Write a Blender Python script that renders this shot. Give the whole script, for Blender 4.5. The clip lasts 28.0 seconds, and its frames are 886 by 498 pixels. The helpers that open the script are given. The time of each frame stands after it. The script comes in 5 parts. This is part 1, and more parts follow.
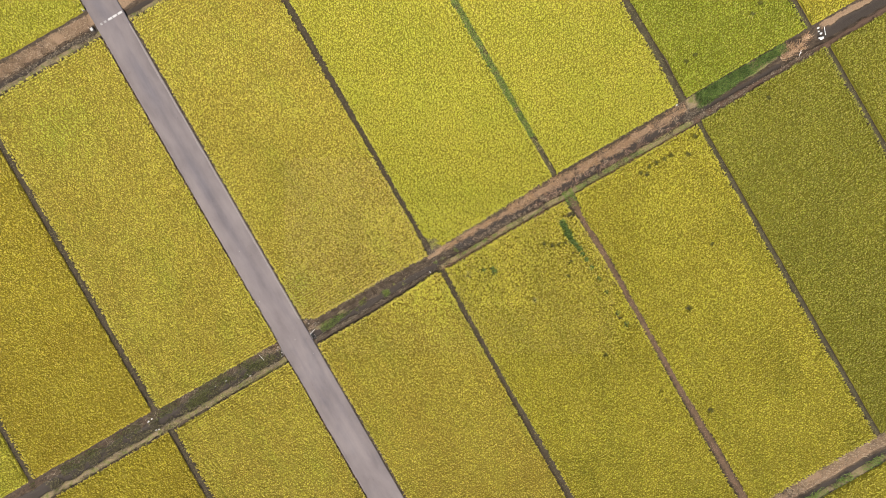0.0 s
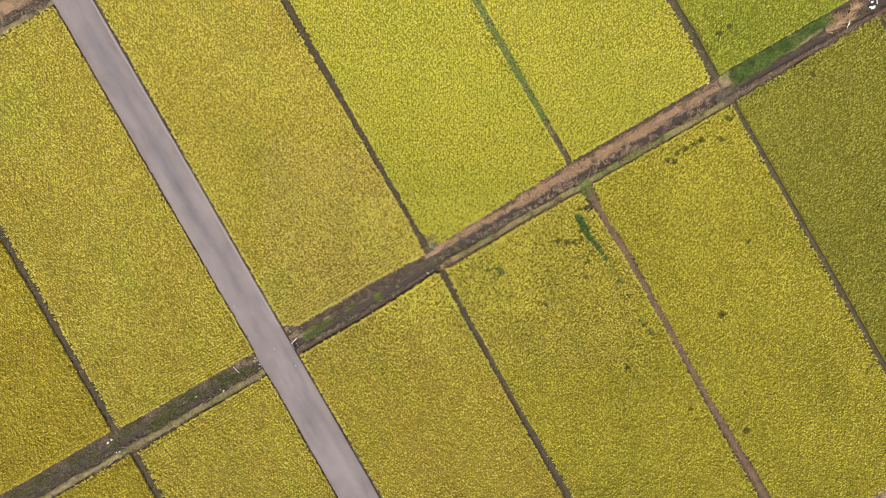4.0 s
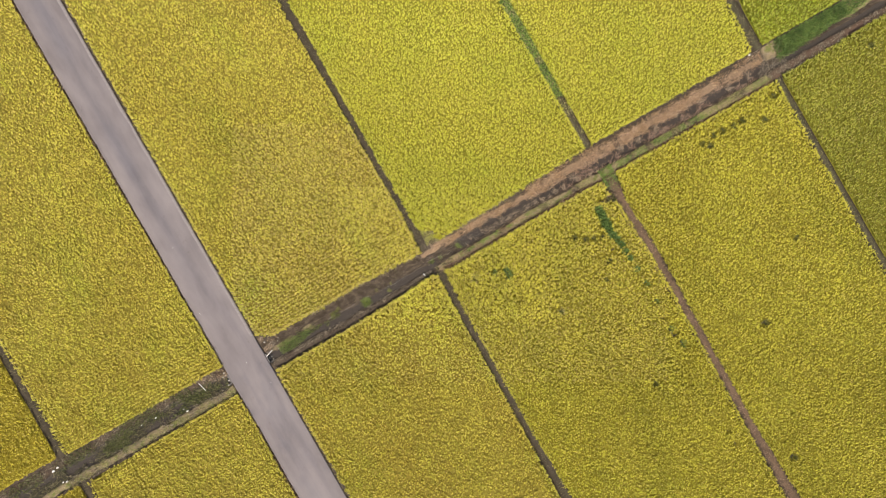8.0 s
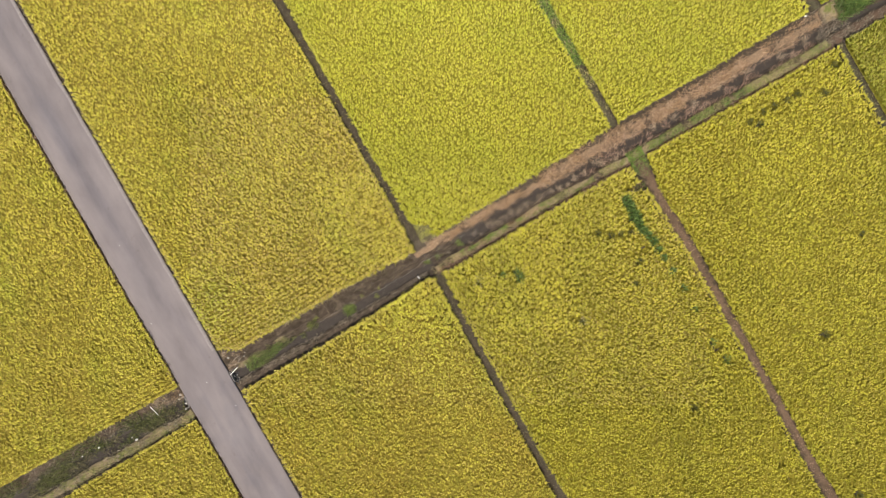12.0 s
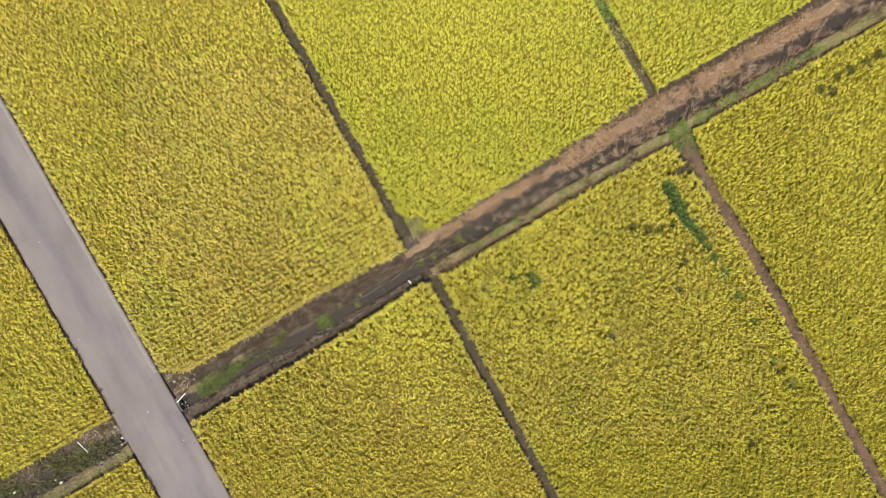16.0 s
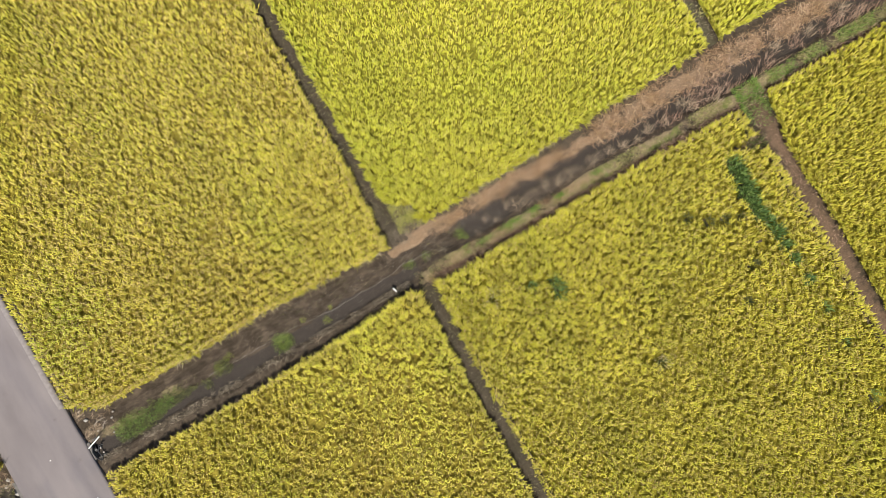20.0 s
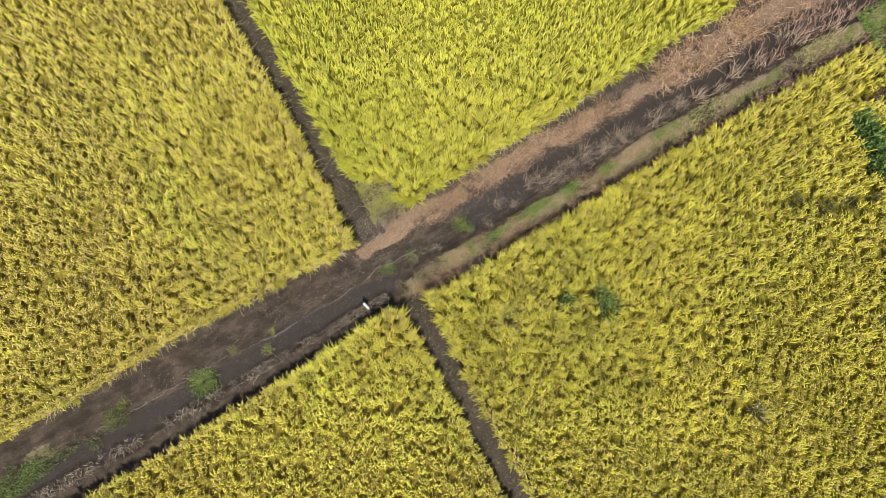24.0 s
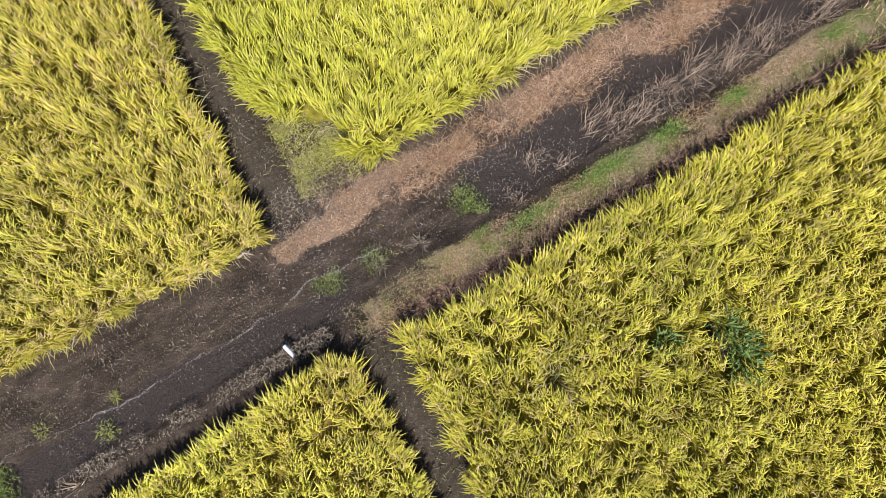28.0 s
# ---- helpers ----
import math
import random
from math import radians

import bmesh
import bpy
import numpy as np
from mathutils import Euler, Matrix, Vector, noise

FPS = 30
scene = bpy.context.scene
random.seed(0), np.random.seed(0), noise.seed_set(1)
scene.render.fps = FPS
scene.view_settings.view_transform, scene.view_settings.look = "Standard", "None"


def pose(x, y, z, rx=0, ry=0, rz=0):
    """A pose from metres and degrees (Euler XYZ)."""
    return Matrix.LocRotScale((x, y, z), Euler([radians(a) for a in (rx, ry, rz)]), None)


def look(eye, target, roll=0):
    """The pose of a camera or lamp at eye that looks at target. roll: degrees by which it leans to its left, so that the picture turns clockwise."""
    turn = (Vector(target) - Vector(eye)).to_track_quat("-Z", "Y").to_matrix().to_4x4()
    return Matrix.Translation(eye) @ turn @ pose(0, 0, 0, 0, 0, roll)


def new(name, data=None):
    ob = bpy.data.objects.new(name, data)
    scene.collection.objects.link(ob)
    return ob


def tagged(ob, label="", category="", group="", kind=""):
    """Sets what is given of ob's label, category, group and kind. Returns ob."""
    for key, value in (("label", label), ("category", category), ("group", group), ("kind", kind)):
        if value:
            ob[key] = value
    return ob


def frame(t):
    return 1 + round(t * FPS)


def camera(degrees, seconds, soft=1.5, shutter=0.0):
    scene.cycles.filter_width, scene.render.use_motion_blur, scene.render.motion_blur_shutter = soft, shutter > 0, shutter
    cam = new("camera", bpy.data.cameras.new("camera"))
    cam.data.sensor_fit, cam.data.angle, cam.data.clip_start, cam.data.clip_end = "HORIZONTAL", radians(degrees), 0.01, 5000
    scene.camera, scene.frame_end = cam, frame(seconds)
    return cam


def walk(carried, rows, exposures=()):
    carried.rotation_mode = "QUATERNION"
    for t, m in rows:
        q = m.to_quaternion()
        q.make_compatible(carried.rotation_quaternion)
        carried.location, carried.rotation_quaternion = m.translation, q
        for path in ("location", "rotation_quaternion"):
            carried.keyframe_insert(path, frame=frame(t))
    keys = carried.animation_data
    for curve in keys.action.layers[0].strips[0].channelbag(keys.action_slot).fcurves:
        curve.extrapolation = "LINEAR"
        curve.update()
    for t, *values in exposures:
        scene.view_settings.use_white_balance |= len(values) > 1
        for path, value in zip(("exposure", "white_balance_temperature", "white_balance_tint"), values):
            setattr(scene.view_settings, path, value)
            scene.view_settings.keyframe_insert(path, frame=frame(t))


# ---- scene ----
# A drone sinks straight down over a crossing of paddy bunds and a drainage ditch, looking at the ground.
cam = camera(68.0, 28.0, soft=0.3)
ROWS = [
    (0.0, 3.119, 1.857, 89.763, -29.95),
    (2.0, 3.062, 1.729, 84.387, -29.94),
    (4.0, 3.029, 1.600, 78.994, -29.93),
    (6.0, 3.016, 1.473, 73.586, -29.92),
    (8.0, 3.022, 1.346, 68.163, -29.91),
    (10.0, 3.045, 1.221, 62.724, -29.90),
    (12.0, 3.083, 1.098, 57.269, -29.89),
    (14.0, 3.133, 0.977, 51.798, -29.88),
    (16.0, 3.193, 0.860, 46.312, -29.88),
    (18.0, 3.262, 0.746, 40.811, -29.87),
    (20.0, 3.336, 0.637, 35.294, -29.86),
    (22.0, 3.415, 0.532, 29.761, -29.85),
    (24.0, 3.496, 0.433, 24.212, -29.84),
    (26.0, 3.576, 0.339, 18.648, -29.83),
    (28.0, 3.654, 0.252, 13.068, -29.82),
]
walk(cam, [(t, pose(x, y, z, 0, 0, turn)) for t, x, y, z, turn in ROWS],
     exposures=[(0.0, 0.54, 6850, 12.5), (10.0, 0.51, 6850, 12), (18.0, 0.6, 6750, 8.0), (24.0, 0.56, 6400, 11.5), (28.0, 0.64, 6050, 17.0)])

# ---- light ----
SUN_AZ, SUN_EL = radians(238), radians(57)   # where the sun stands, from +x towards +y, and its height
world = bpy.data.worlds.new("sky")
scene.world = world
world.use_nodes = True
sky = world.node_tree.nodes.new("ShaderNodeTexSky")
sky.sky_type, sky.sun_disc = "NISHITA", False
sky.sun_elevation, sky.sun_rotation = SUN_EL, radians(90) - SUN_AZ
back = world.node_tree.nodes["Background"]
back.inputs["Strength"].default_value = 0.07
world.node_tree.links.new(sky.outputs["Color"], back.inputs["Color"])
sun_data = bpy.data.lights.new("sun", "SUN")
sun_data.energy, sun_data.angle, sun_data.color = 4.2, radians(0.6), (1.0, 0.95, 0.87)
sun = new("sun", sun_data)
sun.matrix_world = look((0, 0, 0), (-math.cos(SUN_AZ) * math.cos(SUN_EL), -math.sin(SUN_AZ) * math.cos(SUN_EL), -math.sin(SUN_EL)))
sun.location = (0, 0, 150)

rng = np.random.default_rng(7)
WIND = radians(62)   # the way the ripe crop leans


# ---- small tools ----
def vnoise(x, y, cell, seed=0):
    """Smooth value noise, 0 to 1, on arrays of places; cell is the size of a patch in metres."""
    x, y = np.asarray(x, float) / cell, np.asarray(y, float) / cell
    xi, yi = np.floor(x).astype(np.int64), np.floor(y).astype(np.int64)
    fx, fy = x - xi, y - yi
    fx, fy = fx * fx * (3 - 2 * fx), fy * fy * (3 - 2 * fy)

    def grain(a, b):
        h = (a * 374761393 + b * 668265263 + seed * 974711) & 0x7FFFFFFF
        h = ((h ^ (h >> 13)) * 1274126177) & 0x7FFFFFFF
        return ((h ^ (h >> 16)) & 0xFFFF) / 65535.0

    low = grain(xi, yi) * (1 - fx) + grain(xi + 1, yi) * fx
    high = grain(xi, yi + 1) * (1 - fx) + grain(xi + 1, yi + 1) * fx
    return low * (1 - fy) + high * fy


def fractal(x, y, cell, seed=0):
    return 0.55 * vnoise(x, y, cell, seed) + 0.3 * vnoise(x, y, cell * 0.45, seed + 1) + 0.15 * vnoise(x, y, cell * 0.2, seed + 2)


def step(v, a, b):
    """0 below a, 1 above b, smooth between."""
    u = np.clip((np.asarray(v, float) - a) / (b - a), 0, 1)
    return u * u * (3 - 2 * u)


def band(v, a, b, soft):
    return step(v, a - soft, a + soft) * (1 - step(v, b - soft, b + soft))


def raw_mesh(name, verts, faces, sides, smooth=False):
    """A mesh from arrays: verts (n, 3) and faces (m, sides)."""
    me = bpy.data.meshes.new(name)
    faces = np.asarray(faces, np.int32)
    me.vertices.add(len(verts))
    me.vertices.foreach_set("co", np.asarray(verts, np.float32).ravel())
    me.loops.add(faces.size)
    me.loops.foreach_set("vertex_index", faces.ravel())
    me.polygons.add(len(faces))
    me.polygons.foreach_set("loop_start", np.arange(0, faces.size, sides, dtype=np.int32))
    if smooth:
        me.polygons.foreach_set("use_smooth", np.ones(len(faces), bool))
    me.update(calc_edges=True)
    return me


def put(name, me, material, parent=None, label="", category="", group="", kind=""):
    me.materials.append(material)
    ob = new(name, me)
    if parent:
        ob.parent = parent
    return tagged(ob, label, category, group, kind)


def part(name, bm, material, parent, label=""):
    me = bpy.data.meshes.new(name)
    bm.to_mesh(me)
    bm.free()
    return put(name, me, material, parent, label)


def thing(name, place, label, category, group="", turn=0.0):
    ob = new(name)
    ob.matrix_world = pose(*place, 0, 0, turn)
    ob.empty_display_size = 0.2
    return tagged(ob, label, category, group)


def strokes(p, length, width, azimuth, reach, rise, tip_rise, twist=None):
    """Leaf blades as arrays: each a bent, tapering strip of three triangles from its foot p."""
    n = len(p)
    d = np.stack([np.cos(azimuth), np.sin(azimuth), np.zeros(n)], 1)
    turn = azimuth + np.pi / 2 + (0 if twist is None else twist)
    w = np.stack([np.cos(turn), np.sin(turn), np.zeros(n)], 1) * (width / 2)[:, None]
    up = np.array([0, 0, 1.0])
    mid = p + d * (length * reach * 0.5)[:, None] + up * (length * rise)[:, None]
    tip = p + d * (length * reach)[:, None] + up * (length * tip_rise)[:, None]
    verts = np.stack([p - w * 0.7, p + w * 0.7, mid + w, mid - w, tip], 1).reshape(-1, 3)
    k = (np.arange(n) * 5)[:, None]
    faces = np.stack([k + [0, 1, 2], k + [0, 2, 3], k + [3, 2, 4]], 1).reshape(-1, 3)
    return verts, faces


def slips(p, length, width, azimuth, reach, rise, tip_rise, twist=None):
    """Like strokes, in two triangles a leaf, for plants that stay far off."""
    n = len(p)
    d = np.stack([np.cos(azimuth), np.sin(azimuth), np.zeros(n)], 1)
    w = np.stack([-np.sin(azimuth), np.cos(azimuth), np.zeros(n)], 1) * (width / 2)[:, None]
    up = np.array([0, 0, 1.0])
    mid = p + d * (length * reach * 0.45)[:, None] + up * (length * rise)[:, None]
    tip = p + d * (length * reach)[:, None] + up * (length * tip_rise)[:, None]
    verts = np.stack([p, mid + w, mid - w, tip], 1).reshape(-1, 3)
    k = (np.arange(n) * 4)[:, None]
    return verts, np.stack([k + [0, 1, 2], k + [2, 1, 3]], 1).reshape(-1, 3)


def spikes(p, length, width, azimuth, reach, rise, tip_rise, twist=None):
    """One triangle a leaf, for the many that are only ever seen from high above."""
    n = len(p)
    d = np.stack([np.cos(azimuth), np.sin(azimuth), np.zeros(n)], 1)
    w = np.stack([-np.sin(azimuth), np.cos(azimuth), np.zeros(n)], 1) * (width / 2)[:, None]
    up = np.array([0, 0, 1.0])
    low = p + up * (length * rise * 0.6)[:, None]
    tip = p + d * (length * reach)[:, None] + up * (length * np.maximum(rise, tip_rise))[:, None]
    verts = np.stack([low + w, low - w, tip], 1).reshape(-1, 3)
    return verts, np.arange(3 * n).reshape(-1, 3)


def blade_mesh(name, *sets):
    verts, faces, base = [], [], 0
    for v, f in sets:
        verts.append(v)
        faces.append(f + base)
        base += len(v)
    return raw_mesh(name, np.concatenate(verts), np.concatenate(faces), 3)


def tube(bm, a, b, r0, r1, sides=10):
    """A closed round bar from a to b."""
    a, b = Vector(a), Vector(b)
    m = (b - a).to_track_quat("Z", "Y").to_matrix().to_4x4()
    got = bmesh.ops.create_cone(bm, cap_ends=True, segments=sides, radius1=r0, radius2=r1, depth=(b - a).length)
    bmesh.ops.transform(bm, matrix=Matrix.Translation((a + b) / 2) @ m, verts=got["verts"])
    return got["verts"]


def block(bm, x0, x1, y0, y1, z0, z1, bevel=0.01):
    got = bmesh.ops.create_cube(bm, size=1, matrix=Matrix.LocRotScale(((x0 + x1) / 2, (y0 + y1) / 2, (z0 + z1) / 2), None, (x1 - x0, y1 - y0, z1 - z0)))
    edges = {e for v in got["verts"] for e in v.link_edges}
    bmesh.ops.bevel(bm, geom=list(edges), offset=bevel, segments=2, affect="EDGES")


def lump(bm, centre, size, seed, detail=2):
    """An uneven rounded lump: a stone or a filled sack."""
    got = bmesh.ops.create_icosphere(bm, subdivisions=detail, radius=1)
    for v in got["verts"]:
        k = 1 + 0.45 * (noise.noise(v.co * 1.3 + Vector((seed, 0, 0))))
        v.co = Vector((v.co.x * size[0] * k, v.co.y * size[1] * k, v.co.z * size[2] * k)) + Vector(centre)


# ---- materials ----
def material(name, rough=0.8, spec=0.3):
    m = bpy.data.materials.new(name)
    m.use_nodes = True
    n, l = m.node_tree.nodes, m.node_tree.links
    b = n["Principled BSDF"]
    b.inputs["Roughness"].default_value = rough
    b.inputs["Specular IOR Level"].default_value = spec
    return m, n, l, b


def tex(n, l, scale, detail=4, rough=0.6, stretch=None):
    """A noise over the place itself, in waves per metre."""
    at = n.new("ShaderNodeNewGeometry")
    t = n.new("ShaderNodeTexNoise")
    t.inputs["Scale"].default_value, t.inputs["Detail"].default_value, t.inputs["Roughness"].default_value = scale, detail, rough
    if stretch:
        mp = n.new("ShaderNodeMapping")
        mp.inputs["Scale"].default_value = stretch
        l.new(at.outputs["Position"], mp.inputs["Vector"])
        l.new(mp.outputs["Vector"], t.inputs["Vector"])
    else:
        l.new(at.outputs["Position"], t.inputs["Vector"])
    return t.outputs["Fac"]


def ramp(n, l, fac, stops):
    r = n.new("ShaderNodeValToRGB")
    e = r.color_ramp.elements
    while len(e) < len(stops):
        e.new(0.5)
    for k, (at, c) in zip(e, stops):
        k.position, k.color = at, (*c, 1)
    l.new(fac, r.inputs["Fac"])
    return r.outputs["Color"]


def blend(n, l, fac, a, b, mode="MIX"):
    x = n.new("ShaderNodeMix")
    x.data_type, x.blend_type = "RGBA", mode
    for s, v in ((x.inputs[0], fac), (x.inputs[6], a), (x.inputs[7], b)):
        if isinstance(v, (int, float)):
            s.default_value = v
        elif isinstance(v, tuple):
            s.default_value = (*v, 1)
        else:
            l.new(v, s)
    return x.outputs[2]


def bump(n, l, b, height, strength, dist):
    k = n.new("ShaderNodeBump")
    k.inputs["Strength"].default_value, k.inputs["Distance"].default_value = strength, dist
    l.new(height, k.inputs["Height"])
    l.new(k.outputs["Normal"], b.inputs["Normal"])


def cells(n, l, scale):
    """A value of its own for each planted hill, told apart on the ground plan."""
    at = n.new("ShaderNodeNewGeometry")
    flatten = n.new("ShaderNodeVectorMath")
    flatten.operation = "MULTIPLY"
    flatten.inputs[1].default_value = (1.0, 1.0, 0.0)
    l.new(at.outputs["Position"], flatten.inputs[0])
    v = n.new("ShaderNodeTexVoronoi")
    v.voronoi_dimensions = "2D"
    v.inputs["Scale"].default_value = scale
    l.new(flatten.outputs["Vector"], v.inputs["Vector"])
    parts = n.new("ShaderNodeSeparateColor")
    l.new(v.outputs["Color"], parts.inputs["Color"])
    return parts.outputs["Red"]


def fresher(n, l, col, x, y, radius, tint):
    """A patch of the crop with its own tint, such as later ripening gives, with a ragged rim."""
    at = n.new("ShaderNodeNewGeometry")
    away = n.new("ShaderNodeVectorMath")
    away.operation = "DISTANCE"
    away.inputs[1].default_value = (x, y, 0.4)
    l.new(at.outputs["Position"], away.inputs[0])
    ragged = n.new("ShaderNodeMath")
    ragged.operation = "MULTIPLY_ADD"
    l.new(tex(n, l, 0.5, 4, 0.65), ragged.inputs[0])
    ragged.inputs[1].default_value = 1.6 * radius
    l.new(away.outputs["Value"], ragged.inputs[2])
    share = n.new("ShaderNodeMapRange")
    share.interpolation_type = "SMOOTHSTEP"
    share.inputs["From Min"].default_value, share.inputs["From Max"].default_value = 1.9 * radius, 0.9 * radius
    l.new(ragged.outputs[0], share.inputs["Value"])
    return blend(n, l, share.outputs["Result"], col, blend(n, l, 1.0, col, tint, "MULTIPLY"))


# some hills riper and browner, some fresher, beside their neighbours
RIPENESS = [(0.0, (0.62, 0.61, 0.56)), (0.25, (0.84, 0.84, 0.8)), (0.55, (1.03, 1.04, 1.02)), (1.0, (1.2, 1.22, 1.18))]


def plant(name, stops, tint=None, patch=0.15, rough=0.55, thin=0.09, spec=0.3, streak=None, each=0.0, spots=()):
    """Leaves that differ one from another along stops, and drift towards tint in broad patches."""
    m, n, l, b = material(name, rough, spec)
    at = n.new("ShaderNodeNewGeometry")
    col = ramp(n, l, at.outputs["Random Per Island"], stops)
    if tint:
        fac = ramp(n, l, tex(n, l, patch, 3, 0.6), [(0.42, (0, 0, 0)), (0.62, (1, 1, 1))])
        col = blend(n, l, fac, col, blend(n, l, 1.0, col, tint, "MULTIPLY"))
    if streak:
        fac = ramp(n, l, tex(n, l, 0.22, 4, 0.65, (1.0, 0.35, 1)), [(0.5, (0, 0, 0)), (0.68, (1, 1, 1))])
        col = blend(n, l, fac, col, blend(n, l, 1.0, col, streak, "MULTIPLY"))
    for spot in spots:
        col = fresher(n, l, col, *spot)
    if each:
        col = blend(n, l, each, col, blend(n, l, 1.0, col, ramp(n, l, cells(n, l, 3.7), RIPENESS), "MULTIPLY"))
    l.new(col, b.inputs["Base Color"])
    t = n.new("ShaderNodeBsdfTranslucent")
    l.new(col, t.inputs["Color"])
    mix = n.new("ShaderNodeMixShader")
    mix.inputs[0].default_value = thin
    l.new(b.outputs[0], mix.inputs[1])
    l.new(t.outputs[0], mix.inputs[2])
    l.new(mix.outputs[0], n["Material Output"].inputs["Surface"])
    return m


def rice_pair(name, green, yellow, gold, tint, streak=None, each=0.9, spots=()):
    """The leaves of a paddy and the dense stems and old leaves below them, darkened as in shade."""
    green, yellow, gold = ((0.91 * c[0], 0.9 * c[1], 0.66 * c[2]) for c in (green, yellow, gold))
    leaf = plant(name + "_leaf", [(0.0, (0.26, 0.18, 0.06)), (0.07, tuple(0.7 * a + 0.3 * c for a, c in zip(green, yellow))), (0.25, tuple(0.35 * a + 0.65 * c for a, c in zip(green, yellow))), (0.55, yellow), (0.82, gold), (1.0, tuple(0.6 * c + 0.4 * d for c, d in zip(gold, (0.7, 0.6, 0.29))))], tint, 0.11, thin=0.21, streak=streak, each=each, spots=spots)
    m, n, l, b = material(name + "_shaded_stems", 0.85, 0.1)
    # leaf colours dimmed, so the shade between the leaves sits in the colour
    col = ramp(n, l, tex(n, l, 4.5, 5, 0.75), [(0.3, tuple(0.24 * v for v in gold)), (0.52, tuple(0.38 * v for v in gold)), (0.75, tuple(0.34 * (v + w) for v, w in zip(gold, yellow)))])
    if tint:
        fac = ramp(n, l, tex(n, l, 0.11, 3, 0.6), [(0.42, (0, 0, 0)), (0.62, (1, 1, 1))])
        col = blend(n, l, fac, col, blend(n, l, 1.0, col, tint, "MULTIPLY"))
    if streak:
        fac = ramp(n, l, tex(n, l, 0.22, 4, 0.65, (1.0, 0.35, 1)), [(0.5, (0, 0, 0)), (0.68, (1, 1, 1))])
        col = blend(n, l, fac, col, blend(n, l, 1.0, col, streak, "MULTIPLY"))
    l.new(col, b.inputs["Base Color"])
    bump(n, l, b, tex(n, l, 9.0, 4, 0.7), 1.0, 0.12)
    return leaf, m


def ground_material():
    """Bare paddy earth with mud, straw litter, brown banks and short grass where the masks lay them."""
    m, n, l, b = material("earth", 0.9, 0.2)
    fine, mid, big = tex(n, l, 22.0, 6, 0.75), tex(n, l, 3.2, 5, 0.7), tex(n, l, 0.5, 3)
    base = ramp(n, l, mid, [(0.3, (0.056, 0.043, 0.031)), (0.55, (0.105, 0.081, 0.059)), (0.78, (0.185, 0.145, 0.103))])
    base = blend(n, l, ramp(n, l, fine, [(0.38, (1, 1, 1)), (0.62, (0, 0, 0))]), base, blend(n, l, 1.0, base, (0.62, 0.6, 0.58), "MULTIPLY"))
    col = base
    both = n.new("ShaderNodeMath")
    both.operation = "ADD"
    l.new(mid, both.inputs[0])
    l.new(tex(n, l, 13.0, 6, 0.8), both.inputs[1])
    half = n.new("ShaderNodeMath")
    half.operation = "MULTIPLY"
    half.inputs[1].default_value = 0.5
    l.new(both.outputs[0], half.inputs[0])
    patchwork = half.outputs[0]

    def mask(name, spread):
        a = n.new("ShaderNodeAttribute")
        a.attribute_name = name
        u = n.new("ShaderNodeMath")
        u.operation = "MULTIPLY_ADD"
        l.new(patchwork, u.inputs[0])
        u.inputs[1].default_value = spread
        l.new(a.outputs["Fac"], u.inputs[2])
        v = n.new("ShaderNodeMapRange")
        v.interpolation_type = "SMOOTHSTEP"
        v.inputs["From Min"].default_value, v.inputs["From Max"].default_value = 0.5 * spread + 0.35, 0.5 * spread + 0.65
        l.new(u.outputs[0], v.inputs["Value"])
        return v.outputs["Result"]

    mud = ramp(n, l, tex(n, l, 2.6, 5, 0.72, (0.45, 1.3, 1)), [(0.3, (0.038, 0.028, 0.02)), (0.5, (0.074, 0.055, 0.039)), (0.72, (0.145, 0.11, 0.079))])
    clods = ramp(n, l, tex(n, l, 34.0, 5, 0.8), [(0.32, (0.6, 0.6, 0.6)), (0.5, (1, 1, 1)), (0.68, (1.4, 1.39, 1.36))])
    mud = blend(n, l, 1.0, mud, clods, "MULTIPLY")
    mud = blend(n, l, ramp(n, l, tex(n, l, 0.9, 4, 0.6), [(0.45, (0, 0, 0)), (0.6, (1, 1, 1))]), mud, blend(n, l, 1.0, mud, (0.66, 0.66, 0.63), "MULTIPLY"))
    mud = blend(n, l, ramp(n, l, fine, [(0.7, (0, 0, 0)), (0.8, (1, 1, 1))]), mud, (0.19, 0.165, 0.13))
    col = blend(n, l, mask("mud", 0.5), col, mud)
    straw = ramp(n, l, fine, [(0.3, (0.12, 0.083, 0.052)), (0.5, (0.28, 0.19, 0.12)), (0.72, (0.45, 0.32, 0.2))])
    col = blend(n, l, mask("straw", 1.7), col, straw)
    brown = ramp(n, l, fine, [(0.3, (0.07, 0.043, 0.03)), (0.6, (0.155, 0.1, 0.068)), (0.78, (0.24, 0.165, 0.11))])
    col = blend(n, l, mask("brown", 1.5), col, brown)
    turf = ramp(n, l, fine, [(0.3, (0.16, 0.12, 0.07)), (0.6, (0.33, 0.255, 0.15)), (0.78, (0.5, 0.39, 0.25))])
    turf = blend(n, l, ramp(n, l, tex(n, l, 1.3, 4, 0.7), [(0.45, (0, 0, 0)), (0.6, (1, 1, 1))]), turf, ramp(n, l, fine, [(0.3, (0.085, 0.095, 0.03)), (0.6, (0.19, 0.2, 0.06)), (0.78, (0.34, 0.33, 0.12))]))
    col = blend(n, l, mask("grass", 1.6), col, turf)
    wet = mask("wet", 0.6)
    col = blend(n, l, wet, col, ramp(n, l, fine, [(0.35, (0.034, 0.027, 0.022)), (0.62, (0.066, 0.053, 0.043)), (0.78, (0.12, 0.098, 0.084))]))
    l.new(col, b.inputs["Base Color"])
    r = n.new("ShaderNodeMapRange")
    r.inputs["To Min"].default_value, r.inputs["To Max"].default_value = 0.92, 0.6
    l.new(wet, r.inputs["Value"])
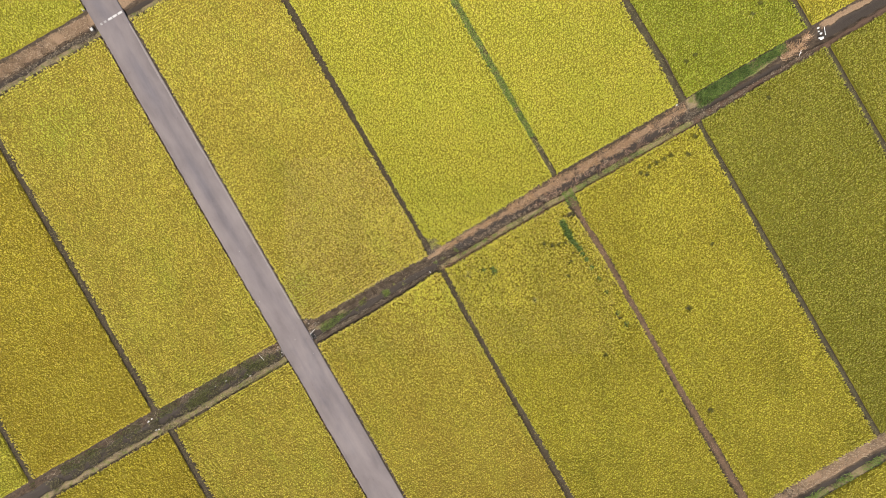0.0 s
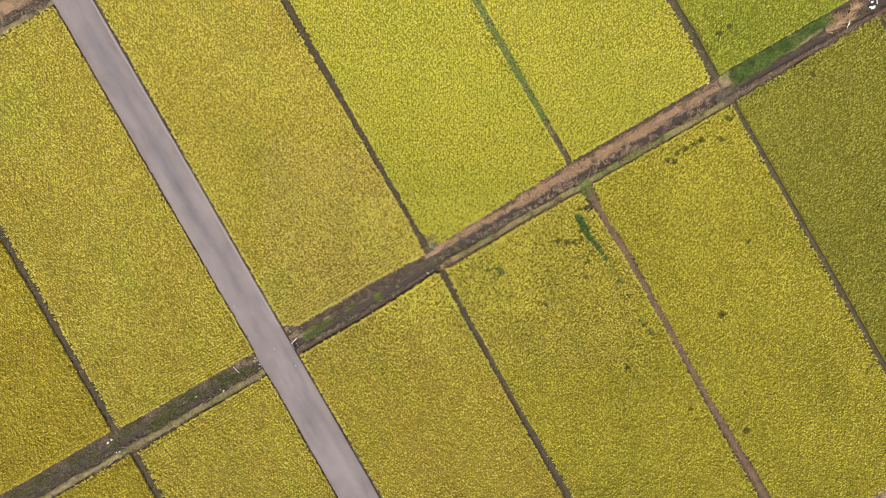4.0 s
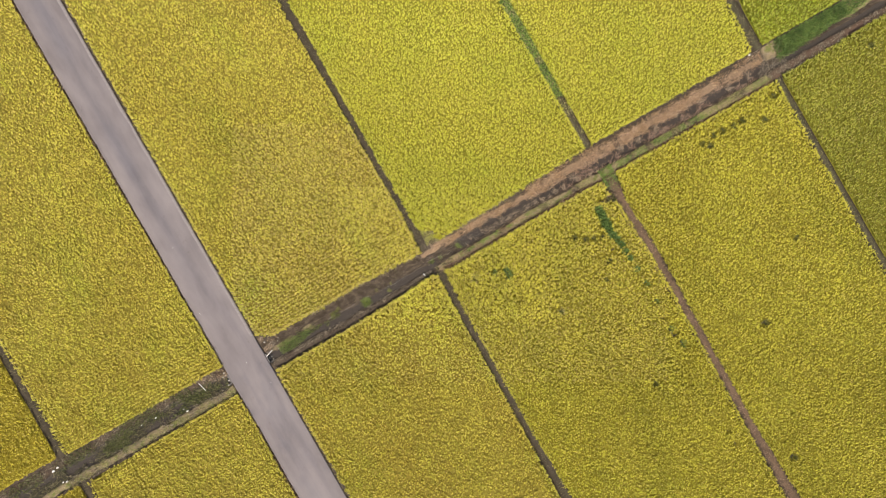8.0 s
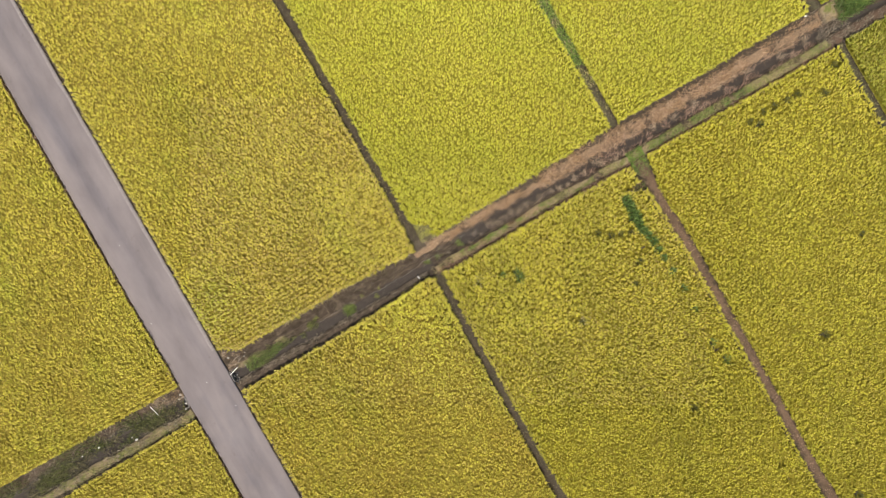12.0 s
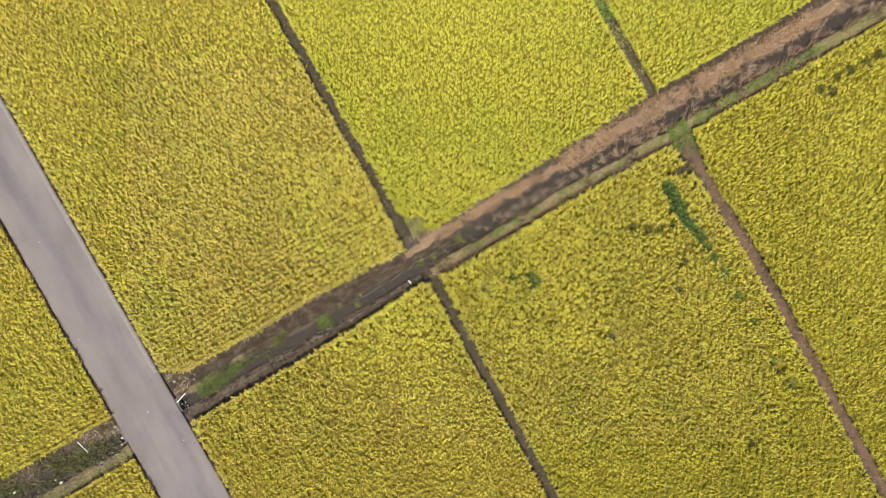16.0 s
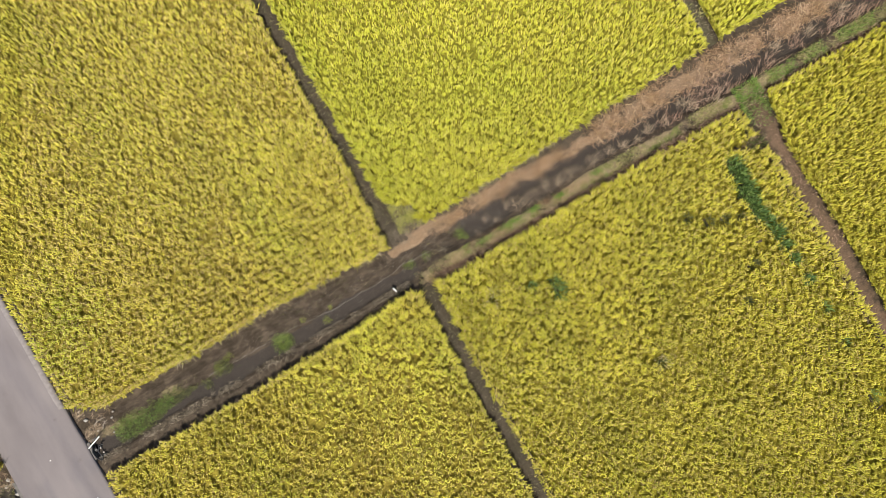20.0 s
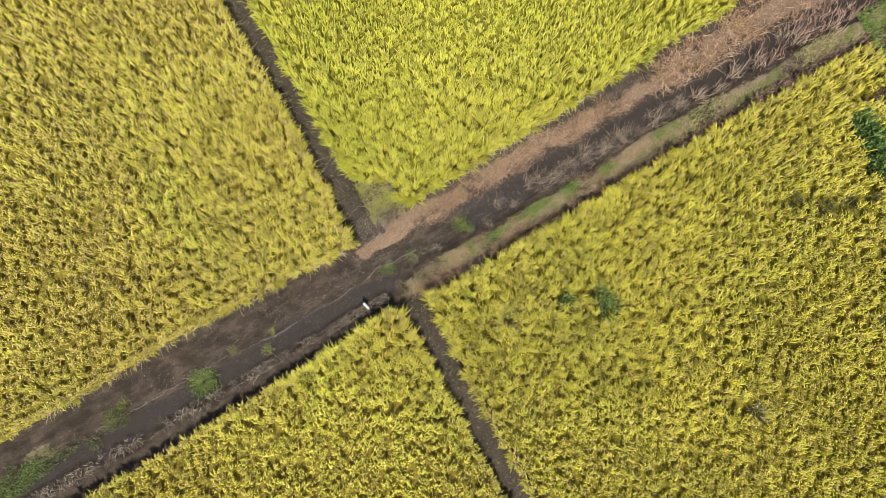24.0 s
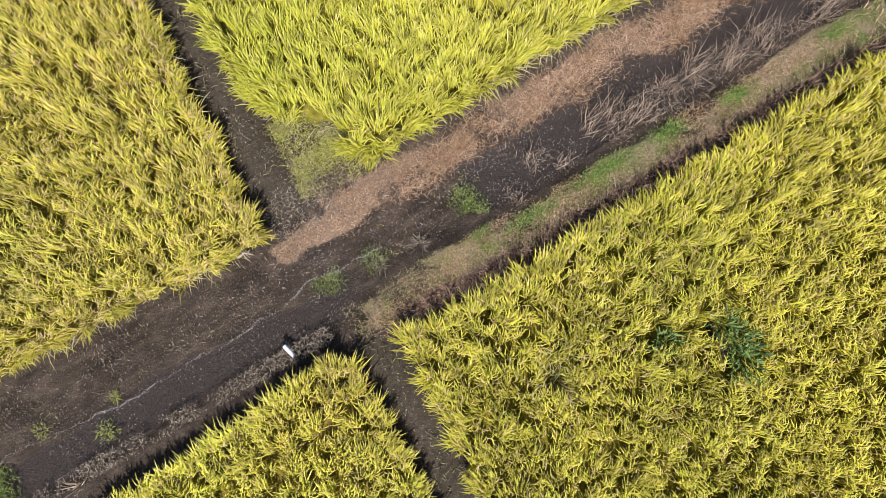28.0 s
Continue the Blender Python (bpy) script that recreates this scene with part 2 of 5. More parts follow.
    l.new(r.outputs["Result"], b.inputs["Roughness"])
    bump(n, l, b, fine, 1.0, 0.07)
    return m


def earth_strip(name, dark, light):
    m, n, l, b = material(name, 0.92, 0.15)
    col = ramp(n, l, tex(n, l, 14.0, 6, 0.75), [(0.3, dark), (0.6, tuple((a + c) / 2 for a, c in zip(dark, light))), (0.78, light)])
    col = blend(n, l, ramp(n, l, tex(n, l, 0.7, 4), [(0.4, (0, 0, 0)), (0.65, (1, 1, 1))]), col, blend(n, l, 1.0, col, (0.72, 0.74, 0.72), "MULTIPLY"))
    # the colour darkens from the crest towards the sides and feet
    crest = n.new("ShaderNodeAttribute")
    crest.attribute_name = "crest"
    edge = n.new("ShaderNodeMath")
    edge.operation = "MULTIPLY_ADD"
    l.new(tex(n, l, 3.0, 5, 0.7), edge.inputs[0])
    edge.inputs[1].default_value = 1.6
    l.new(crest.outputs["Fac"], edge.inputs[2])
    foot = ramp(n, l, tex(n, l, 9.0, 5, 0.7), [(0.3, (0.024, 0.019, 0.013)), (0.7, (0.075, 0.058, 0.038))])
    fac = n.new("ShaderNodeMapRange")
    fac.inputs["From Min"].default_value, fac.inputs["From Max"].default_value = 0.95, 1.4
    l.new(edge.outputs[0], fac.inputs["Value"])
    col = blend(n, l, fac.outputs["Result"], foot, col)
    l.new(col, b.inputs["Base Color"])
    bump(n, l, b, tex(n, l, 18.0, 5, 0.7), 0.8, 0.05)
    return m


def plain(name, colour, rough=0.6, spread=0.25, scale=25.0, spec=0.4):
    m, n, l, b = material(name, rough, spec)
    col = ramp(n, l, tex(n, l, scale, 4), [(0.3, tuple(c * (1 - spread) for c in colour)), (0.7, tuple(min(1, c * (1 + spread)) for c in colour))])
    l.new(col, b.inputs["Base Color"])
    return m


def road_material():
    m, n, l, b = material("worn_concrete", 0.85, 0.25)
    col = ramp(n, l, tex(n, l, 0.35, 4, 0.6, (1.6, 0.5, 1)), [(0.3, (0.165, 0.143, 0.142)), (0.55, (0.205, 0.178, 0.176)), (0.75, (0.235, 0.205, 0.2))])
    grain = ramp(n, l, tex(n, l, 30.0, 5, 0.7), [(0.3, (0.86, 0.86, 0.86)), (0.7, (1.06, 1.06, 1.06))])
    col = blend(n, l, 1.0, col, grain, "MULTIPLY")
    track = ramp(n, l, tex(n, l, 0.5, 3, 0.5, (1.8, 0.12, 1)), [(0.52, (0, 0, 0)), (0.7, (1, 1, 1))])
    col = blend(n, l, track, col, blend(n, l, 1.0, col, (0.86, 0.87, 0.9), "MULTIPLY"))
    spots = ramp(n, l, tex(n, l, 1.6, 4, 0.7), [(0.64, (0, 0, 0)), (0.74, (1, 1, 1))])
    col = blend(n, l, spots, col, blend(n, l, 1.0, col, (0.85, 0.83, 0.82), "MULTIPLY"))
    worn = n.new("ShaderNodeAttribute")
    worn.attribute_name = "worn"
    col = blend(n, l, worn.outputs["Fac"], col, blend(n, l, 1.0, col, (0.8, 0.83, 0.88), "MULTIPLY"))
    l.new(col, b.inputs["Base Color"])
    bump(n, l, b, tex(n, l, 60.0, 3), 0.25, 0.01)
    return m


EARTH = ground_material()
ROAD = road_material()
ROAD_EDGE = plain("pale_concrete", (0.228, 0.2, 0.192), 0.85, 0.2, 6.0)
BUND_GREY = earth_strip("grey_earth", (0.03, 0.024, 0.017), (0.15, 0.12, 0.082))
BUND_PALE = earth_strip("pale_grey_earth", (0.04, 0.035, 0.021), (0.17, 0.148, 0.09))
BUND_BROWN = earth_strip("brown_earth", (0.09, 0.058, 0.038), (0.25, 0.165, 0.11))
WHITE = plain("white_plastic", (0.78, 0.78, 0.76), 0.4, 0.12)
SACK = plain("white_woven_sack", (0.74, 0.73, 0.7), 0.7, 0.2)
CONCRETE = plain("grey_concrete", (0.13, 0.12, 0.11), 0.9, 0.3, 8.0)
BLACK = plain("black_rubber", (0.02, 0.02, 0.022), 0.5, 0.3)
STONE = plain("pale_stone", (0.36, 0.335, 0.3), 0.85, 0.25)
PAINT = plain("white_road_paint", (0.5, 0.49, 0.48), 0.7, 0.12)
FADED_PAINT = plain("worn_road_paint", (0.3, 0.285, 0.28), 0.8, 0.3, 9.0)
FOAM = plain("pale_scum", (0.34, 0.315, 0.28), 0.7, 0.35)
WOOD = plain("grey_dead_wood", (0.34, 0.29, 0.23), 0.85, 0.3)
GREYSTRAW = plant("greyish_straw", [(0.0, (0.15, 0.1, 0.066)), (0.4, (0.34, 0.24, 0.155)), (0.8, (0.52, 0.39, 0.26)), (1.0, (0.7, 0.58, 0.43))], (0.6, 0.55, 0.48), 0.9, 0.7, 0.1)
STRAW = plant("dry_straw", [(0.0, (0.13, 0.078, 0.046)), (0.35, (0.36, 0.225, 0.135)), (0.75, (0.53, 0.355, 0.215)), (1.0, (0.72, 0.55, 0.36))], (0.8, 0.76, 0.66), 1.3, 0.7, 0.15)
REED = plant("grey_dry_reed", [(0.0, (0.1, 0.078, 0.055)), (0.5, (0.3, 0.222, 0.15)), (1.0, (0.6, 0.48, 0.34))], None, 0.5, 0.7, 0.1)
RUSTY = plant("brown_bank_grass", [(0.0, (0.1, 0.06, 0.042)), (0.5, (0.27, 0.168, 0.115)), (1.0, (0.5, 0.36, 0.26))], None, 0.5, 0.7, 0.1)
GREYGRASS = plant("grey_bank_grass", [(0.0, (0.08, 0.064, 0.046)), (0.6, (0.22, 0.18, 0.125)), (1.0, (0.44, 0.37, 0.27))], None, 0.5, 0.7, 0.1)
GRASS = plant("green_grass", [(0.0, (0.14, 0.14, 0.045)), (0.35, (0.27, 0.32, 0.075)), (0.65, (0.47, 0.42, 0.16)), (1.0, (0.66, 0.52, 0.32))], None, 0.5, 0.6, 0.25)
LUSH = plant("lush_grass", [(0.0, (0.075, 0.14, 0.025)), (0.5, (0.16, 0.28, 0.045)), (1.0, (0.3, 0.4, 0.09))], None, 0.5, 0.6, 0.25)
DITCHGRASS = plant("rank_ditch_grass", [(0.0, (0.035, 0.06, 0.018)), (0.5, (0.115, 0.2, 0.038)), (1.0, (0.27, 0.35, 0.085))], (0.55, 0.58, 0.6), 0.7, 0.6, 0.2)
WEED = plant("ditch_weed", [(0.0, (0.045, 0.056, 0.018)), (0.6, (0.11, 0.13, 0.036)), (1.0, (0.24, 0.24, 0.075))], None, 0.5, 0.6, 0.2)
FRESHWEED = plant("fresh_ditch_weed", [(0.0, (0.06, 0.09, 0.02)), (0.6, (0.145, 0.195, 0.042)), (1.0, (0.3, 0.34, 0.09))], None, 0.5, 0.6, 0.2)
BROADLEAF = plant("dark_broad_leaf", [(0.0, (0.045, 0.08, 0.022)), (0.5, (0.105, 0.18, 0.04)), (1.0, (0.25, 0.35, 0.088))], None, 0.5, 0.45, 0.2)
YELLOWGRASS = plant("yellowing_grass", [(0.0, (0.14, 0.15, 0.032)), (0.5, (0.36, 0.37, 0.068)), (1.0, (0.56, 0.49, 0.18))], None, 0.5, 0.6, 0.2)
EAR = plant("ripe_ear", [(0.0, (0.36, 0.25, 0.1)), (0.5, (0.5, 0.37, 0.145)), (1.0, (0.62, 0.48, 0.21))], None, 0.5, 0.65, 0.1)
BLEACHED = plant("bleached_leaf", [(0.0, (0.28, 0.22, 0.1)), (0.5, (0.52, 0.45, 0.23)), (1.0, (0.68, 0.6, 0.36))], None, 0.5, 0.7, 0.15)
BUNDGRASS = plant("olive_bund_grass", [(0.0, (0.035, 0.034, 0.017)), (0.5, (0.105, 0.098, 0.042)), (0.85, (0.21, 0.18, 0.085)), (1.0, (0.34, 0.29, 0.16))], None, 0.5, 0.7, 0.1)
CRUMB = plant("mud_crumb", [(0.0, (0.08, 0.062, 0.046)), (0.7, (0.14, 0.11, 0.083)), (0.97, (0.18, 0.153, 0.12)), (1.0, (0.28, 0.25, 0.2))], None, 0.5, 0.9, 0.0)
DARKWEED = plant("dark_tuft", [(0.0, (0.03, 0.036, 0.012)), (0.6, (0.075, 0.085, 0.022)), (1.0, (0.17, 0.17, 0.045))], None, 0.5, 0.6, 0.1)
PALEWEED = plant("yellow_green_weed", [(0.0, (0.1, 0.12, 0.025)), (1.0, (0.27, 0.28, 0.05))], None, 0.5, 0.6, 0.2)

# ---- the ground, one sheet out to the horizon ----
DITCH_LINE = 0.85   # the pale line along the wet channel runs near this y


def scum_y(x):
    base = np.interp(x, (-12.0, -8.6, -6.0, -4.7, -2.9, -1.0, 0.3, 1.0, 1.7, 2.6), (1.05, 0.92, 0.98, 0.86, 0.75, 0.8, 0.83, 0.98, 0.88, 0.95))
    return base + 0.1 * (fractal(x, x * 0, 0.8, 5) - 0.5)


def ditch_wobble(x, y):
    return 0.5 * (fractal(x, y, 1.4, 11) - 0.5) + 0.18 * (vnoise(x, y, 0.3, 13) - 0.5)


def near_ditch(x, y):
    """Masks and height of the main ditch, between the road and far along both ways."""
    yy = y + ditch_wobble(x, y)
    east = step(x, 1.2, 2.4) * (1 - step(x, 41.0, 42.5))
    far_east = step(x, 41.0, 42.5)
    middle = step(x, -18.6, -18.3) * (1 - step(x, 1.0, 2.6))
    west = 1 - step(x, -23.2, -22.6)
    m = {}
    m["straw"] = east * band(yy, 1.5, 2.35, 0.3) * (0.15 + 0.95 * fractal(x, y, 0.8, 3)) + 0.8 * band(x, 0.6, 2.8, 0.3) * band(yy, 1.6, 2.05, 0.1)
    m["mud"] = np.clip(middle * band(yy, -0.35, 2.3, 0.1) + east * band(yy, 0.15, 1.6, 0.1) + west * band(yy, -0.1, 2.3, 0.1) + far_east * band(yy, -0.3, 2.9, 0.1), 0, 1)
    m["wet"] = east * step(x, 3.5, 6.0) * band(yy, 0.5, 1.5, 0.12) * 1.2 + middle * band(yy, 0.05, DITCH_LINE, 0.1) * 0.85 + west * band(yy, -0.1, 1.35, 0.2) * 1.1
    m["wet"] = m["wet"] + far_east * (step(x, 61.5, 62.5) * band(yy, 0.6, 1.9, 0.12) + 0.75 * (1 - step(x, 55, 57)) * band(yy, 0.35, 0.9, 0.12))
    verge = step(x, 1.3, 2.0) * (1 - step(x, 41.0, 42.5)) * band(yy, -0.5, 0.22, 0.12)
    m["grass"] = verge * (0.35 + 0.7 * vnoise(x, y, 1.3, 17)) + west * band(yy, -0.9, 0.15, 0.15) * 0.8 + far_east * (1 - step(x, 54, 58)) * band(yy, 1.4, 2.9, 0.3) * 0.9
    m["grass"] = m["grass"] + middle * (1 - step(x, -10.5, -8.5)) * band(yy, 0.1, 1.5, 0.2) * (0.1 + 0.5 * vnoise(x, y, 1.2, 21)) + band(x, 1.9, 3.3, 0.2) * band(yy, 2.5, 3.7, 0.2) * 0.3
    m["brown"] = east * band(yy, -0.95, 0.2, 0.08) * (0.45 + 0.3 * step(-yy, 0.3, 0.5)) + far_east * band(yy, -0.5, 0.3, 0.12) * 0.8 + west * band(yy, 1.3, 2.3, 0.15) * 0.42 + east * band(yy, 2.3, 2.9, 0.1) * 0.35
    m["straw"] = m["straw"] + step(x, 62.3, 63.5) * band(yy, 2.0, 2.9, 0.15) * 0.7 + far_east * band(yy, -0.5, 0.25, 0.12) * 0.75
    m["brown"] = m["brown"] + band(x, -18.6, -16.6, 0.3) * band(yy, 1.2, 3.2, 0.2) * 0.3
    z = -0.2 * east * band(yy, 0.5, 1.5, 0.18) - 0.13 * middle * band(yy, 0.0, 0.95, 0.15) - 0.02 * middle * band(yy, 0.95, 2.2, 0.2) - 0.2 * west * band(yy, -0.1, 1.1, 0.2) - 0.2 * far_east * band(yy, 0.3, 1.9, 0.3)
    z = z + 0.09 * verge + 0.09 * east * band(yy, 1.5, 2.8, 0.2) + 0.07 * middle * band(yy, -0.5, -0.1, 0.1)
    return m, z


def far_ditch(x, y, low, high):
    """Masks and height of a ditch seen only from high up, between y low and y high."""
    w = high - low
    u = (y - low) / w + 0.12 * (fractal(x, y, 1.5, 31) - 0.5)
    m = {"straw": band(u, 0.5, 0.98, 0.06) * (0.35 + 0.5 * vnoise(x, y, 1.7, 33)), "wet": band(u, 0.22, 0.4, 0.05) * 0.8, "mud": band(u, 0.05, 0.6, 0.05),
         "grass": band(u, 0.02, 0.24, 0.05) * (0.4 + 0.6 * vnoise(x, y, 1.5, 35)), "brown": band(u, 0.4, 0.7, 0.08) * 0.4}
    return m, -0.22 * band(u, 0.18, 0.5, 0.08) + 0.06 * band(u, 0.5, 1, 0.1)


def lines(*spans):
    return np.unique(np.round(np.concatenate([np.arange(a, b + 1e-6, s) for a, b, s in spans]), 3))


def build_ground():
    xs = lines((-1600, -90, 151), (-90, -26, 0.5), (-26, 26, 0.24), (26, 90, 0.6), (90, 1600, 151))
    ys = lines((-1600, -70, 153), (-70, -53.8, 1.2), (-53.8, -49.5, 0.2), (-49.5, -1.5, 1.5), (-1.5, 3.9, 0.09), (3.9, 50, 1.5), (50, 54.6, 0.2), (54.6, 70, 1.2), (70, 1600, 153))
    gx, gy = np.meshgrid(xs, ys)
    x, y = gx.ravel(), gy.ravel()
    near = (np.abs(x) < 92) & (np.abs(y) < 72)
    z = np.where(near, 0.06 * (fractal(x, y, 0.7, 41) - 0.5) + 0.05 * (fractal(x, y, 3.0, 43) - 0.5), 0) - 0.02
    masks = {k: np.zeros(len(x)) for k in ("straw", "mud", "wet", "grass", "brown")}
    for part_of, (got, dz) in ((np.abs(y - 1) < 4, near_ditch(x, y)), (np.abs(y - 52.1) < 4, far_ditch(x, y, 50.3, 54.1)), (np.abs(y + 51.7) < 4, far_ditch(x, y, -53.5, -49.8))):
        on = part_of & near
        z += np.where(on, dz, 0)
        for k, v in got.items():
            masks[k] += np.where(on, v, 0)
    masks["grass"] = np.where(near, masks["grass"], 0.9)
    k = np.arange(len(xs) * len(ys)).reshape(len(ys), len(xs))
    faces = np.stack([k[:-1, :-1], k[:-1, 1:], k[1:, 1:], k[1:, :-1]], -1).reshape(-1, 4)
    me = raw_mesh("ground", np.stack([x, y, z], 1), faces, 4, True)
    for name, v in masks.items():
        me.attributes.new(name, "FLOAT", "POINT").data.foreach_set("value", np.clip(v, 0, 1.3).astype(np.float32))
    return put("ground", me, EARTH, label="dark paddy earth with a muddy ditch and grassy verges", category="ground", kind="structure")


build_ground()

# ---- the farm road ----
ROAD_W, ROAD_E = -22.75, -18.45


def road_height(y):
    return 0.17 + 0.01 * np.sin(y * 0.21)


def build_road():
    ys = lines((-85, 85, 0.4))
    across = np.array([0.0, 0.0, 0.03, 0.12, 0.22, 0.32, 0.42, 0.52, 0.62, 0.72, 0.82, 0.91, 0.97, 1.0, 1.0])
    drop = np.array([-0.3, -0.02, 0.0, 0.01, 0.018, 0.024, 0.028, 0.03, 0.028, 0.024, 0.018, 0.01, 0.0, -0.02, -0.3])
    n = len(across)
    v = []
    for y in ys:
        a = ROAD_W + 0.07 * (fractal(np.array(y), np.array(0.0), 1.1, 51) - 0.5)
        b = ROAD_E + 0.07 * (fractal(np.array(y), np.array(9.0), 1.1, 53) - 0.5)
        v.append(np.stack([a + (b - a) * across, np.full(n, y), road_height(y) + drop], 1))
    k = np.arange(len(ys) * n).reshape(len(ys), n)
    faces = np.stack([k[:-1, :-1], k[:-1, 1:], k[1:, 1:], k[1:, :-1]], -1).reshape(-1, 4)
    me = raw_mesh("road", np.concatenate(v), faces, 4, True)
    u, yy = np.tile(across, len(ys)), np.repeat(ys, n)
    worn = band(u + 0.1 * (fractal(yy, u * 0, 6.0, 58) - 0.5), 0.3, 0.6, 0.12) * (0.35 + 0.65 * step(fractal(yy, u * 2, 7.0, 59), 0.35, 0.65)) * step(yy, 4, 12)
    worn += 0.5 * step(fractal(yy * 0.8, u * 5, 1.6, 60), 0.6, 0.75) * (1 - step(yy, 3, 8))
    me.attributes.new("worn", "FLOAT", "POINT").data.foreach_set("value", np.clip(worn, 0, 1).astype(np.float32))
    road = put("road", me, ROAD, label="narrow grey concrete farm road with worn edges", category="road", kind="structure")
    # pale concrete edging along the east side, north of the ditch
    rows = lines((3.4, 50.0, 0.5))
    wide = 0.1 + 0.22 * fractal(rows, rows * 0, 2.2, 57)
    e = []
    for y, w in zip(rows, wide):
        x = ROAD_E + 0.07 * (fractal(np.array(y), np.array(9.0), 1.1, 53) - 0.5)
        e.append([(x - w - 0.1, y, road_height(y) + 0.002), (x - w - 0.08, y, road_height(y) + 0.018), (x - 0.06, y, road_height(y) + 0.012), (x - 0.03, y, road_height(y) - 0.03)])
    k = np.arange(len(rows) * 4).reshape(len(rows), 4)
    faces = np.stack([k[:-1, :-1], k[:-1, 1:], k[1:, 1:], k[1:, :-1]], -1).reshape(-1, 4)
    put("edging", raw_mesh("edging", np.concatenate(e), faces, 4, True), ROAD_EDGE, road, "paler concrete edging along the road")
    for i, (x, half, worn_off) in enumerate(((-18.98, 0.33, False), (-19.8, 0.33, False), (-20.55, 0.3, False), (-21.33, 0.18, True), (-21.93, 0.16, True))):
        bm = bmesh.new()
        z = road_height(51.8) + 0.026
        block(bm, x - half, x + half, 51.62 - 0.02 * i, 51.94 - 0.02 * i, z - 0.012, z + 0.004, 0.002)
        part("road_marking", bm, FADED_PAINT if worn_off else PAINT, road, "worn white dash across the road" if worn_off else "white painted dash across the road")
    return road


build_road()

# ---- earth bunds between the paddies ----
BUNDS = []


def bund(x0, x1, y0, y1, mat, label, height=0.14):
    """A low earth bank along y, flat on top with worn, uneven sides. x0 and x1 are its feet."""
    ys = lines((y0, y1, 0.3))
    across = np.array([0.0, 0.1, 0.25, 0.5, 0.75, 0.9, 1.0])
    up = np.array([-0.08, 0.4, 0.9, 1.0, 0.92, 0.4, -0.08])
    v = []
    for y in ys:
        s = 0.16 * (fractal(np.array(y), np.array(x0), 1.4, 61) - 0.5)
        ends = min(1.0, 0.25 + (y - y0) / 1.2, 0.25 + (y1 - y) / 1.2)
        rough = 0.05 * (fractal(across * 0.8, np.full(7, y), 0.5, 63) - 0.5)
        v.append(np.stack([x0 + s + (x1 - x0) * across, np.full(7, y), height * ends * up + rough - 0.02], 1))
    k = np.arange(len(ys) * 7).reshape(len(ys), 7)
    faces = np.stack([k[:-1, :-1], k[:-1, 1:], k[1:, 1:], k[1:, :-1]], -1).reshape(-1, 4)
    me = raw_mesh("earth_bund", np.concatenate(v), faces, 4, True)
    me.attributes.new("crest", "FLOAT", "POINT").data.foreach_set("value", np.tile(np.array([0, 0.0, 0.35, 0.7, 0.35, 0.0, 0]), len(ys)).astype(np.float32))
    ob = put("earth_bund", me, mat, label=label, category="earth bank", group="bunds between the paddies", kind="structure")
    BUNDS.append((ob, x0, x1, y0, y1))
    return ob


GREY_LABEL = "low bare grey-brown earth bund between two paddies"
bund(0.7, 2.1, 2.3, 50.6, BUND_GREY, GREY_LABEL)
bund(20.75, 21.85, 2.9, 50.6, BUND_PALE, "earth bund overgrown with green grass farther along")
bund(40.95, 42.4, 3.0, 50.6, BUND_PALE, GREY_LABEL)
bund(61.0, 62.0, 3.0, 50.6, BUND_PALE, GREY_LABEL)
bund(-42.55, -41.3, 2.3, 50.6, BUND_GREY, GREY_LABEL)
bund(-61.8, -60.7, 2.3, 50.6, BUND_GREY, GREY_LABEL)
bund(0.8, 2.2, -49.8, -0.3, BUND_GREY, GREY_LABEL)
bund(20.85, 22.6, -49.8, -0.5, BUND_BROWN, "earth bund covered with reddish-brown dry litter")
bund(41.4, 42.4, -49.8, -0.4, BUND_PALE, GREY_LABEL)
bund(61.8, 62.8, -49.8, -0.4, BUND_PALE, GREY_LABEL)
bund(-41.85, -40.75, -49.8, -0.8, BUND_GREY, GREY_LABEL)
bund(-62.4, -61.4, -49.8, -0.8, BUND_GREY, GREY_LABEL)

# ---- the paddies ----
TURN = radians(-29.9)

# bare or thin places in the crop: x, y, radius
GAPS = [(2.85, 3.2, 0.34), (2.55, 3.55, 0.26), (6.45, -3.45, 0.3), (7.62, -4.3, 0.38), (7.5, -3.75, 0.3), (4.3, -3.05, 0.28), (-2.06, -3.4, 0.2), (10.4, -10.4, 0.2),
        (32.2, -3.2, 0.4), (34.1, -2.5, 0.4), (35.3, -2.6, 0.3), (36.3, -2.6, 0.4), (38.4, -3.6, 0.4), (40.4, -2.0, 0.4), (31.6, -2.6, 0.3), (33.0, -2.4, 0.3),
        (19.45, -12.2, 0.35), (19.46, -14.3, 0.35), (19.35, -16.4, 0.3), (19.33, -17.5, 0.4), (19.3, -18.3, 0.4), (19.6, -19.5, 0.45), (17.9, -5.8, 0.3), (17.1, -5.5, 0.3),
        (16.3, -5.15, 0.35), (15.4, -4.4, 0.3), (18.2, -7.6, 0.35), (17.3, -8.3, 0.3), (16.0, -9.8, 0.3), (20.3, -2.7, 0.32), (19.8, -2.5, 0.22), (20.8, -2.85, 0.3),
        (28.1, -21.8, 0.5), (35.2, -15.8, 0.3), (23.7, -35.3, 0.45), (15.1, -21.6, 0.4), (19.2, -29.7, 0.35), (19.3, -31.2, 0.35), (51.7, -2.4, 0.4), (55.5, 8.5, 0.4), (57.2, 9.3, 0.3), (44.5, 7.5, 0.35), (46.0, 7.6, 0.35)]
